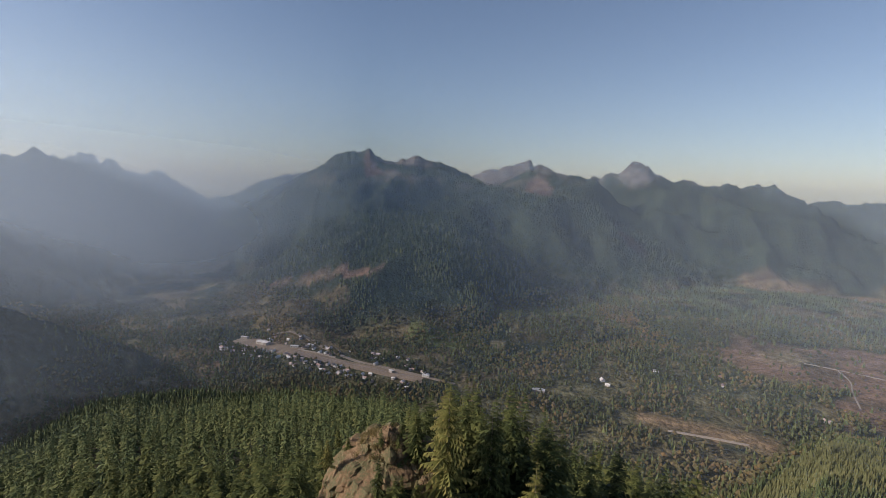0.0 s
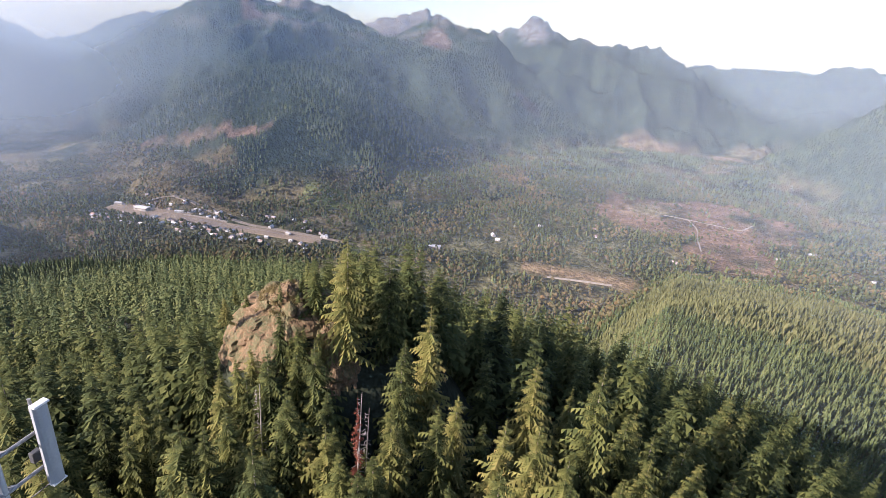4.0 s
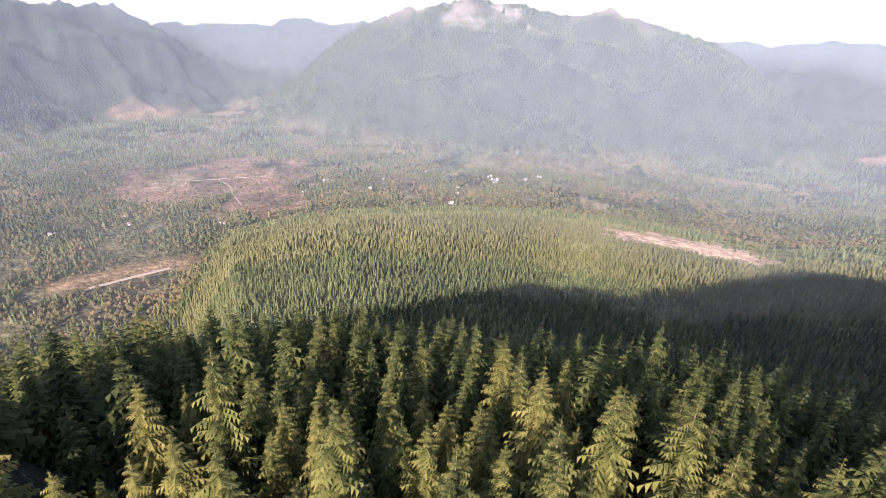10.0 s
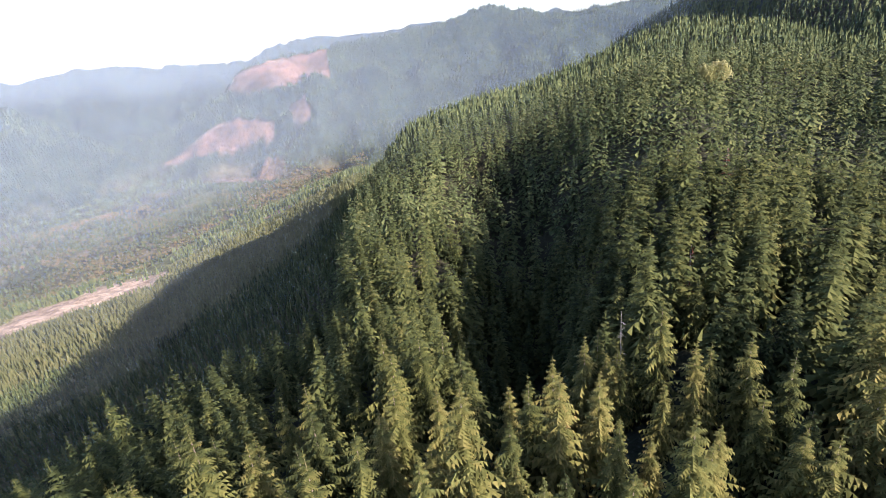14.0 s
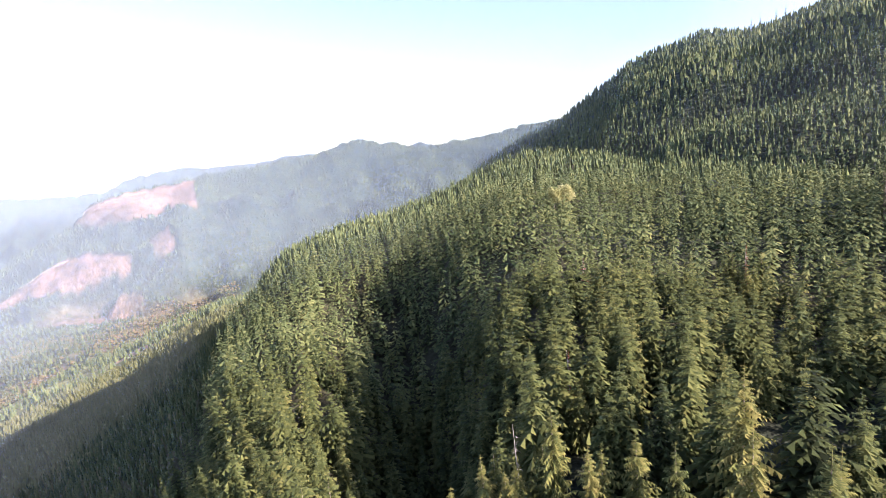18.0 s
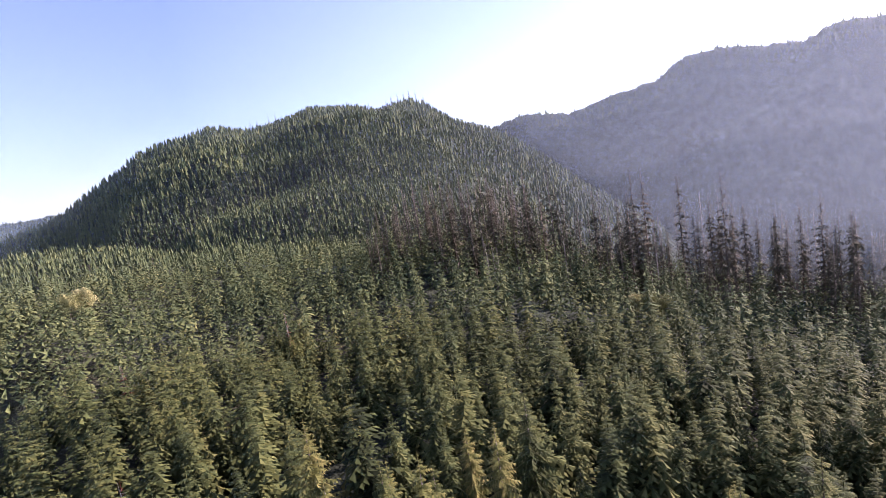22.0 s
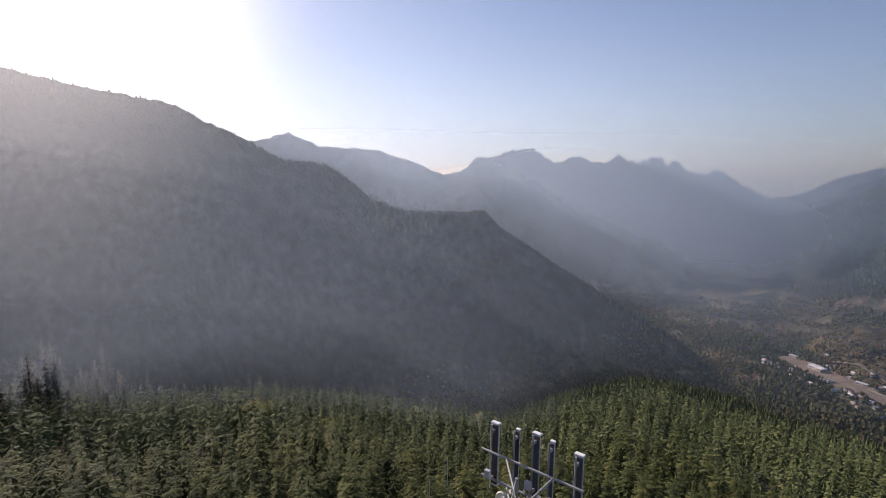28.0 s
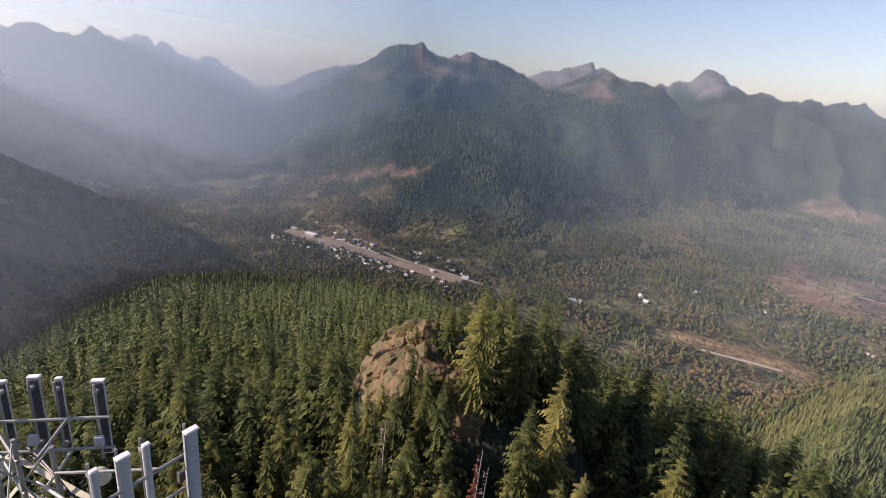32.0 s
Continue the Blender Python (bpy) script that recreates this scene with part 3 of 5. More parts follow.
# logged land, brush and bare rock on the slopes
def covers(x, y, z):
    r, az = np.hypot(x, y), np.degrees(np.arctan2(x, y))
    n1, n2 = fractal(x / 150, y / 150, 51, 4), fractal(x / 420, y / 420, 61, 3)
    c = np.zeros((*np.shape(x), 3))
    c[:] = (0.023, 0.033, 0.022)

    def lay(mask, colour):
        c[:] = c * (1 - mask[..., None]) + np.array(colour) * mask[..., None]
    flat = np.clip((70 - z) / 50, 0, 1) * np.clip((r - 900) / 200, 0, 1)
    lay(flat * np.clip((n1 - 0.40) * 6, 0, 1) * 0.85, (0.125, 0.098, 0.056))
    n3 = fractal(x / 75, y / 75, 171, 3)
    flat = flat * np.clip((2700 - r) / 400, 0.25, 1)
    lay(flat * np.clip((n3 - 0.66) * 12, 0, 1), (0.14, 0.125, 0.075))
    lay(flat * np.clip((0.30 - n3) * 12, 0, 1), (0.12, 0.085, 0.055))
    lay(flat * np.clip((n2 - 0.55) * 9, 0, 1) * 0.6, (0.085, 0.085, 0.042))
    bare = {}
    bare["slash"] = np.maximum.reduce([
        capsule(x, y, (-700, 2165), (-230, 1985), 26), capsule(x, y, (1180, 1560), (1430, 1480), 240), capsule(x, y, (1150, 1180), (1250, 1250), 120),
        capsule(x, y, (1780, 2820), (2260, 2480), 60, 1.2) * 0.35, capsule(x, y, (2450, 2650), (2550, 2500), 50, 1.2) * 0.35,
        capsule(x, y, (2563, -789), (2230, -1002), 38), capsule(x, y, (2500, -1290), (2330, -1230), 45)])
    lay(bare["slash"] * np.clip(0.3 + (n1 - 0.35) * 2.4, 0, 0.85), (0.20, 0.125, 0.09))
    cut = np.maximum(inside(x, y, [(3125, -1181), (2827, -1726), (2467, -1500), (2878, -1216)]), inside(x, y, [(3012, -679), (2883, -1044), (2496, -1159), (2434, -1104)]))
    cut = cut * (1 - np.maximum.reduce([capsule(x, y, p, q, 15, 0.2) for p, q in (((2637, -1344), (2726, -1389)), ((2599, -1417), (2687, -1465)), ((2690, -1271), (2750, -1300)))]))
    lay(cut * np.clip(0.62 + (n1 - 0.4) * 1.2, 0.4, 0.95), (0.20, 0.115, 0.085))
    bare["slash"] = np.maximum(bare["slash"], cut)
    lay(capsule(x, y, (480, 1150), (722, 1040), 24, 0.5), (0.24, 0.165, 0.095))
    lay(capsule(x, y, (-560, 1800), (-430, 1850), 110) * 0.6, (0.13, 0.095, 0.045))
    lay(capsule(x, y, (-40, 1700), (60, 1690), 70) * 0.8, (0.10, 0.12, 0.04))
    # grassy edge of the bench with its landing
    edge = np.clip((az - 38) / 8, 0, 1) * np.clip((124 - az) / 6, 0, 1) * np.clip((r - lerp_ring(az, [(40, 520), (53, 760), (66, 840), (80, 830), (99, 960), (112, 1250), (124, 1500)])) / 90, 0, 1) * np.clip((2000 - r) / 100, 0, 1) * np.clip((z - 40) / 40, 0, 1)
    lay(edge * np.clip(0.45 + 2 * (n1 - 0.3), 0, 1), (0.25, 0.235, 0.095))
    lay(np.clip((az - 30) / 8, 0, 1) * np.clip((124 - az) / 6, 0, 1) * np.clip((r - 330) / 60, 0, 1) * np.clip((1950 - r) / 100, 0, 1) * np.clip((z - 60) / 40, 0, 1) * 0.8, (0.17, 0.165, 0.065))
    lay(capsule(x, y, (1075, 55), (1130, -110), 80, 0.9), (0.46, 0.33, 0.23))
    lay(capsule(x, y, (1110, 255), (1140, 215), 26), (0.48, 0.35, 0.25))
    lay(capsule(x, y, (1250, -560), (1560, -1020), 66, 0.6), (0.42, 0.27, 0.19))
    # bare rock high up
    high = (az > -30) * (az < 85) * np.clip((z - 470) / 160, 0, 1) * np.clip((r - 2500) / 300, 0, 1)
    lay(high * np.clip((n1 - 0.52) * 7, 0, 1) * 0.5, (0.22, 0.18, 0.16))
    grey = np.clip(1 - np.abs(az - 21.2) / 3.4, 0, 1) * np.clip((r - 3600) / 100, 0, 1) * np.clip((z - 520 - 120 * np.abs(az - 21.2) / 3.4) / 60, 0, 1)
    lay(np.clip(grey * 3 * (0.4 + n1), 0, 1) * 0.85, (0.15, 0.132, 0.125))
    rear = np.clip(1 - np.abs(az - 8) / 6, 0, 1) * np.clip((r - 4050) / 80, 0, 1) * np.clip((z - 480) / 60, 0, 1)
    lay(np.clip(rear * 3, 0, 1) * 0.7, (0.14, 0.118, 0.108))
    lay(capsule(x, y, (3100, 1159), (2970, 852), 40, 0.8) * np.clip((z - 440) / 80, 0, 1) * np.clip((fractal(az / 0.55, r / 260, 187, 3) - 0.36) * 5, 0, 1), (0.20, 0.17, 0.15))
    for a, b, w in (((-440, 3330), (-420, 3240), 55), ((620, 3270), (660, 3180), 60), ((1120, 3000), (1160, 2930), 50)):
        lay(capsule(x, y, a, b, w, 0.9) * 0.6, (0.13, 0.080, 0.066))
    # floor of the near wood: needles and duff
    near = np.clip((700 - r) / 100, 0, 1)
    lay(near * 0.6 * np.clip((n1 - 0.3) * 3, 0, 1), (0.050, 0.042, 0.024))
    return c, bare["slash"]


GC, GSLASH = covers(GX, GY, GZ)
me = mesh_of("ground", np.stack([GX, GY, GZ], -1).reshape(-1, 3), quads, GROUND, smooth=True)
cols = np.ones((GX.size, 4), np.float32)
cols[:, :3] = GC.reshape(-1, 3)
me.attributes.new("cover", "FLOAT_COLOR", "POINT").data.foreach_set("color", cols.ravel())
tagged(new("ground", me), "forested mountains round a wide valley with logged patches", "terrain", kind="structure")

# ---- haze imitated by rings of see-through shells round the hover point ----
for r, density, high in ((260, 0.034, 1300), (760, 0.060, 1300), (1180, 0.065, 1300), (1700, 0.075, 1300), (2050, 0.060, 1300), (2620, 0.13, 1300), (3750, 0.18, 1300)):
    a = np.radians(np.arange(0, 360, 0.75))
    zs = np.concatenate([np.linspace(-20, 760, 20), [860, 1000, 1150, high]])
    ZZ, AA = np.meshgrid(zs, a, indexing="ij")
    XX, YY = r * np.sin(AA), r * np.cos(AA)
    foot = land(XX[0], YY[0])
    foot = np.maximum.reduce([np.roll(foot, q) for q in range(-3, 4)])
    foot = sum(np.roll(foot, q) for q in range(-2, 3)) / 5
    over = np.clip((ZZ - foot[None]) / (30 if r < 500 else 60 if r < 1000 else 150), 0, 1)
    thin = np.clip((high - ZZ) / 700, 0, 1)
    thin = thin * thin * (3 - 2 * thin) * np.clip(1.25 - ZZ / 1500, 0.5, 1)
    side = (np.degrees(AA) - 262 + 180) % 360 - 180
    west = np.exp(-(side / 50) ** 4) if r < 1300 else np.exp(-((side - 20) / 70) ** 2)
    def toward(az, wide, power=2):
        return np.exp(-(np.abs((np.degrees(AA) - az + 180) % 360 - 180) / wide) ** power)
    # density put in by bearing: thick towards the sun for haze and glare, and along the valley floor to the east
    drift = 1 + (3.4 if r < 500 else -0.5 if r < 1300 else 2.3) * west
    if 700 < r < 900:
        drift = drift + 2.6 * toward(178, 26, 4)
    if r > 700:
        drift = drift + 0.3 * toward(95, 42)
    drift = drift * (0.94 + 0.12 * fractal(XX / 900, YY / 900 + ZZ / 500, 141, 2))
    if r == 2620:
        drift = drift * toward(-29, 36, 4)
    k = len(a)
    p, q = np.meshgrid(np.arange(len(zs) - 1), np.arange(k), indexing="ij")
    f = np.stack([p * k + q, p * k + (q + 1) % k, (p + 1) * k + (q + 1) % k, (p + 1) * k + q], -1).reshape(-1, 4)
    veil = mesh_of("haze_shell", np.stack([XX, YY, ZZ], -1).reshape(-1, 3), f, HAZE, (density * over * over * (3 - 2 * over) * thin * drift).ravel(), smooth=True)
    tagged(new("haze_shell", veil), "see-through shell standing in for bluish haze over the valley", "haze", kind="structure")


# ---- trees ----
def trunk_arrays(h, r0, sides=6, lean=0.0, rng=None):
    zs = [0, 0.15 * h, 0.55 * h, h]
    rs = [r0 * 1.35, r0, r0 * 0.55, 0.02]
    v = []
    for z, r in zip(zs, rs):
        for s in range(sides):
            q = 2 * math.pi * s / sides
            v.append((r * math.cos(q) + lean * z * z / h, r * math.sin(q), z))
    f = [(p * sides + s, p * sides + (s + 1) % sides, (p + 1) * sides + (s + 1) % sides, (p + 1) * sides + s) for p in range(3) for s in range(sides)]
    return np.array(v), np.array(f)


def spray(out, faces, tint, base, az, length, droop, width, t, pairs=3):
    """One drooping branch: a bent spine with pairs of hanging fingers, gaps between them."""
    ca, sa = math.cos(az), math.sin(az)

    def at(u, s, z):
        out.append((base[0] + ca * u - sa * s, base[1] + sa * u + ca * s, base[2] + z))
        # shade painted into the tint: dark near the stem, paler to the tip
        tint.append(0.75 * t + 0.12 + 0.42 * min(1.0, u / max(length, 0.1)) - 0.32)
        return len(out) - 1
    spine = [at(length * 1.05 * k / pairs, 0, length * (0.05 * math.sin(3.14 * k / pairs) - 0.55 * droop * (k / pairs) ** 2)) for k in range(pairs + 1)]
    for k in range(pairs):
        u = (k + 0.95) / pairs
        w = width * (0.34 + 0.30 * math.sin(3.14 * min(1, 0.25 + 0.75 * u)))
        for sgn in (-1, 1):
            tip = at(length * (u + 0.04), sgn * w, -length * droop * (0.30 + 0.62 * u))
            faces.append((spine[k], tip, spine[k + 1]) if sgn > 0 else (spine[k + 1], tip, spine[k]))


def conifer_crown(seed, h, spread, whorls, per, base=0.10, ragged=0.25, droop=0.31, power=0.92, pairs=3, fat=1.0):
    rng = random.Random(seed)
    out, faces, tint = [], [], []
    bias = [rng.uniform(0.75, 1.2) for _ in range(12)]
    for w in range(whorls):
        u = base + (0.985 - base) * (w / (whorls - 1)) ** 0.92
        z0 = u * h
        reach = (spread * (1 - u) ** power + 0.12) * rng.uniform(0.85, 1.12)
        n = max(4, round(per * (0.5 + 0.5 * (1 - u))))
        turn = rng.random() * 6.28
        for b in range(n):
            az = turn + 6.283 * b / n + rng.uniform(-0.3, 0.3)
            length = reach * max(0.3, rng.uniform(1 - ragged * 1.5, 1 + ragged * 0.8)) * bias[int(az / 6.283 * 12) % 12]
            z = z0 + rng.uniform(-0.35, 0.35) * h / whorls
            lift = 0.9 * max(0, u - 0.72)
            spray(out, faces, tint, (0, 0, z), az, length, droop * rng.uniform(0.5, 1.4) - lift, fat * (min(length, 1.3) * rng.uniform(0.6, 0.95) + 0.1), rng.uniform(0.25, 0.75), pairs)
    k = len(out)
    out += [(0.05, 0, 0.92 * h), (-0.03, 0.05, 0.92 * h), (-0.03, -0.05, 0.92 * h), (0, 0, h * 1.03)]
    tint += [0.6] * 4
    faces += [(k, k + 1, k + 3), (k + 1, k + 2, k + 3), (k + 2, k, k + 3)]
    return np.array(out), np.array(faces), np.array(tint)


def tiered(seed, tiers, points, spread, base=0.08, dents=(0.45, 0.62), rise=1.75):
    """A coarser conifer of height 1: ragged skirts one above the other, shade painted in towards the stem and in the
    dents.
    """
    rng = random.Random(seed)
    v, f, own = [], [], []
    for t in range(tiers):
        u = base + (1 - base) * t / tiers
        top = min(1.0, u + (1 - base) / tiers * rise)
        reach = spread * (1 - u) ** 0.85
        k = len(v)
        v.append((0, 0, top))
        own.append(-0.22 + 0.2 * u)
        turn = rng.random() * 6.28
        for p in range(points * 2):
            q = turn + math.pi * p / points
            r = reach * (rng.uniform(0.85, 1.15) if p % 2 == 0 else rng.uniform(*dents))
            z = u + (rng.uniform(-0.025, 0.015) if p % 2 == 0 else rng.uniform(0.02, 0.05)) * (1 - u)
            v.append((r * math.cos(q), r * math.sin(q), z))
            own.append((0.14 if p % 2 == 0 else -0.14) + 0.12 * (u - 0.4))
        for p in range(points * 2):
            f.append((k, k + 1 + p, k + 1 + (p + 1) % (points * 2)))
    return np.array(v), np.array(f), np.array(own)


def clump(seed, lumps, spread):
    """A coarse broadleaf crown of height 1 made of several uneven lumps."""
    rng = random.Random(seed)
    v, f = [], []
    for _ in range(lumps):
        c = Vector((rng.uniform(-1, 1) * spread * 0.5, rng.uniform(-1, 1) * spread * 0.5, rng.uniform(0.45, 0.72)))
        s = rng.uniform(0.55, 0.8) * spread
        k = len(v)
        for d in ((0, 0, 1), (1, 0, 0.1), (0, 1, -0.1), (-1, 0, 0.1), (0, -1, -0.1), (0, 0, -1)):
            v.append(tuple(c + Vector(d) * s * rng.uniform(0.8, 1.2)))
        f += [(k, k + 1 + p, k + 1 + (p + 1) % 4) for p in range(4)] + [(k + 5, k + 1 + (p + 1) % 4, k + 1 + p) for p in range(4)]
    return np.array(v), np.array(f)


def scatter(step, rmin, rmax, keep, seed):
    """Jittered places on a square grid, thinned by keep(x, y) in 0..1."""
    rng = np.random.default_rng(seed)
    g = np.arange(-rmax, rmax, step)
    x, y = np.meshgrid(g, g)
    x = x.ravel() + rng.uniform(-0.46, 0.46, x.size) * step
    y = y.ravel() + rng.uniform(-0.46, 0.46, y.size) * step
    r = np.hypot(x, y)
    ok = (r > rmin) & (r < rmax)
    x, y = x[ok], y[ok]
    ok = rng.random(len(x)) < keep(x, y)
    return x[ok], y[ok]


def wood(name, x, y, heights, templates, mat, label, seed, tint_mid=0.36, tint_dev=0.14, drift=45.0, vary=0.35):
    rng = np.random.default_rng(seed)
    z = land(x, y) - 0.3
    which = rng.integers(0, len(templates), len(x))
    vs, fs, ts, base = [], [], [], 0
    tint = np.clip(rng.normal(tint_mid, tint_dev, len(x)), 0.02, 0.98)
    patch = fractal(x / drift, y / drift, 91, 2) - 0.5
    tint = np.clip(tint + patch * vary, 0, 1)
    turn = rng.uniform(0, 6.28, len(x))
    wide = rng.uniform(0.82, 1.2, len(x))
    for k, (tv, tf, *own) in enumerate(templates):
        m = which == k
        n = int(m.sum())
        if not n:
            continue
        h, c, s = heights[m], np.cos(turn[m]), np.sin(turn[m])
        px, py, pz = tv[:, 0], tv[:, 1], tv[:, 2]
        w = h * wide[m]
        X = x[m][:, None] + w[:, None] * (c[:, None] * px - s[:, None] * py)
        Y = y[m][:, None] + w[:, None] * (s[:, None] * px + c[:, None] * py)
        Z = z[m][:, None] + h[:, None] * pz
        vs.append(np.stack([X, Y, Z], -1).reshape(-1, 3))
        fs.append((tf[None] + (base + np.arange(n) * len(tv))[:, None, None]).reshape(-1, 3))
        # each tree's tint plus the shade painted into its template
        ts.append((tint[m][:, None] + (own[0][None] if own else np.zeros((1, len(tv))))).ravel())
        base += n * len(tv)
    return tagged(new(name, mesh_of(name, np.concatenate(vs), np.concatenate(fs), mat, np.concatenate(ts), smooth=False)), label, "forest", kind="stuff")



def bearing(x, y):
    return np.degrees(np.arctan2(x, y))


rng = np.random.default_rng(5)


def young(x, y):
    """Height of the plantation conifers, varying slowly from stand to stand."""
    return 13.5 + 5 * (fractal(x / 60, y / 60, 71, 2) - 0.5) + rng.normal(0, 2.5, len(x))


def gaps(x, y):
    return 0.65 + 0.35 * (fractal(x / 20, y / 20, 81, 2) > 0.38)


def clear_of_mast(x, y):
    rock = ((x + 9) / 5.5) ** 2 + ((y - 61) / 5.5) ** 2 > 1
    return (np.hypot(x + 10.5, y - 10) > 8) & rock


NEAR_R = 104.0
def unit_crown(s, spread, whorls, per, pairs, fat, droop=0.42):
    """A conifer crown of height 1, with painted shade by how far out each point sits on its branch."""
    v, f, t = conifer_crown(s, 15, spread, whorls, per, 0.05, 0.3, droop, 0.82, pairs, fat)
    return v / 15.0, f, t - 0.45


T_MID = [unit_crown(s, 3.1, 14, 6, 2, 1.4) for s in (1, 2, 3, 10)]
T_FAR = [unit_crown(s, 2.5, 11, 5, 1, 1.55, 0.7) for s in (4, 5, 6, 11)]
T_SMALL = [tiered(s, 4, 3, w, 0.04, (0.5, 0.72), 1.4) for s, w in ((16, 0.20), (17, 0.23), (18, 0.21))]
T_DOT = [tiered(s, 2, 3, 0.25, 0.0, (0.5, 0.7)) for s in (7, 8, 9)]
T_LEAF = [clump(s, 1, 0.62) for s in (13, 14, 15)]


def stand(step, rmin, rmax, keep, seed, top, templates, mat, label, extra=1.0, name="conifer_forest", scale=1.0, **kw):
    x, y = scatter(step, rmin, rmax, keep, seed)
    k = seen(x, y, top)
    x, y = x[k], y[k]
    return wood(name, x, y, (young(x, y) + extra) * scale, templates, mat, label, seed + 100, **kw)


def bare_of(x, y):
    c, s = covers(x, y, land(x, y))
    return (c[:, 0] < 0.28) * 1.0


TOWN_A, TOWN_B = (-660, 1650), (-30, 1352)


def valley_keep(x, y):
    a = bearing(x, y)
    z = land(x, y)
    town = 1 - np.maximum.reduce([capsule(x, y, TOWN_A, TOWN_B, 34, 0.1), capsule(x, y, (484, 1148), (715, 1035), 45, 0.1), capsule(x, y, (-411, 1690), (-230, 1480), 14, 0.0)])
    slash = covers(x, y, z)[1]
    return ((a > -40) | ((a > -62) & (z < 50))) * (a < 128) * town * (1 - 0.93 * slash) * (0.25 + 0.75 * (fractal(x / 90, y / 90, 131, 3) > 0.42)) * (1 - 0.9 * (land(x, y) < 60) * np.clip((fractal(x / 75, y / 75, 171, 3) - 0.60) * 14, 0, 1))


stand(5.2, NEAR_R, 152, gaps, 101, 18, T_MID, STAND, "dense young conifers in mixed greens on the hillside", 0, scale=1.2)
stand(6.2, 152, 330, gaps, 102, 15, T_FAR, FOREST, "even-aged dark green conifers covering the slopes", 1, scale=1.18)
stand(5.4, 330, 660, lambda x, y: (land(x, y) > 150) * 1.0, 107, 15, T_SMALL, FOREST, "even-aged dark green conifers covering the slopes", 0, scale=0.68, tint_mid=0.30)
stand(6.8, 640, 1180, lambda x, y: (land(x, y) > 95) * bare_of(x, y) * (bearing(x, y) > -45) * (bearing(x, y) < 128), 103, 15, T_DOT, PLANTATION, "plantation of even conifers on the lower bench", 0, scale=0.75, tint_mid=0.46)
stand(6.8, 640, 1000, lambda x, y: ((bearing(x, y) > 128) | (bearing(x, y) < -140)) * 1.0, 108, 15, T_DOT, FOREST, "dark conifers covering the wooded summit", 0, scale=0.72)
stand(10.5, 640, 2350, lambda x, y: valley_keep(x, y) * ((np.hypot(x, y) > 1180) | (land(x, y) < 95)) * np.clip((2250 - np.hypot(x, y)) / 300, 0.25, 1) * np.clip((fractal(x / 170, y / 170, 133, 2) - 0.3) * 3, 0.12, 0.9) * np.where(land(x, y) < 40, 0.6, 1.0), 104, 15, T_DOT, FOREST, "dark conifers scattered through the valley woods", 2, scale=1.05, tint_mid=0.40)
stand(11.0, 640, 2400, lambda x, y: valley_keep(x, y) * (land(x, y) < 75) * 0.8, 105, 12, T_LEAF, VALLEY_LEAF, "green and rust-coloured broadleaf woods of the valley floor", 0, name="broadleaf_woods", scale=0.85, tint_mid=0.42, tint_dev=0.16, drift=130.0, vary=1.1)
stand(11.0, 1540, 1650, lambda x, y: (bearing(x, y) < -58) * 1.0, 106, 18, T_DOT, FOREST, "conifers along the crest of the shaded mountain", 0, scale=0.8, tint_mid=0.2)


def far_slopes(x, y):
    a = bearing(x, y)
    c, slash = covers(x, y, land(x, y))
    return (a > -28) * (a < 165) * (c[:, 0] < 0.07) * (1 - slash) * (land(x, y) > 60) * np.clip((fractal(x / 110, y / 110, 211, 3) - 0.25) * 3, 0.3, 1)


T_SPECK = [tiered(s, 1, 2, 0.24, 0.0, (0.6, 0.8)) for s in (41, 42, 43)]
stand(14.5, 2050, 3340, far_slopes, 109, 16, T_SPECK, FOREST, "far conifer forest covering the mountain slopes", 3, scale=1.1, tint_mid=0.14)

stand(15.0, 2000, 3300, lambda x, y: (bearing(x, y) > 2) * (bearing(x, y) < 118) * (land(x, y) < 75) * (1 - 0.95 * covers(x, y, land(x, y))[1]) * np.clip((fractal(x / 130, y / 130, 231, 3) - 0.30) * 5, 0.1, 0.9), 110, 15, T_SPECK, FOREST, "conifer and broadleaf woods on the far valley floor", 2, scale=1.1, tint_mid=0.30, tint_dev=0.2)

# single trees round the hover point
def crest_top(x, y):
    """How high a tree may rise on the brow round the knoll before it would stand above the neighbouring crowns."""
    az, r = math.degrees(math.atan2(x, y)), math.hypot(x, y)
    if r < 40.5 and -3 < az < 10:
        return EYE - 40.0
    if not -15 < az < 88 or r < 44:
        return EYE
    el = lerp_ring(az, [(-15, -33), (-11, -31.5), (-5, -29.5), (-3.3, -25), (1, -22.5), (2.6, -21.2), (6, -22.2), (10, -21.8), (14, -24), (18, -25.2), (24, -26.5), (32, -28), (40, -28.8), (56, -30), (72, -31.8), (88, -31)])
    if r < 63 and az < 0:
        el = -31.8
    return EYE + r * math.tan(radians(float(el)))


VARIANTS = []
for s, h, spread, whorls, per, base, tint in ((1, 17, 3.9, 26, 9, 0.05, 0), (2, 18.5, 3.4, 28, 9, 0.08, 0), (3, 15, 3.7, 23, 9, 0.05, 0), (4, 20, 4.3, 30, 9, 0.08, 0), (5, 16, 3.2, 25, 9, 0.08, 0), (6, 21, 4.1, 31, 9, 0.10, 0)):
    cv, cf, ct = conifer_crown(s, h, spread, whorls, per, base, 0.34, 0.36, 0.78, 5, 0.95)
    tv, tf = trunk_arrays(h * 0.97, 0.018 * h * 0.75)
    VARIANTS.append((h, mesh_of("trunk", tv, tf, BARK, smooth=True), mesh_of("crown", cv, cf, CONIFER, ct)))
x, y = scatter(5.8, 14, NEAR_R, lambda x, y: gaps(x, y), 111)
k = seen(x, y, 14) & clear_of_mast(x, y)
x, y = x[k], y[k]
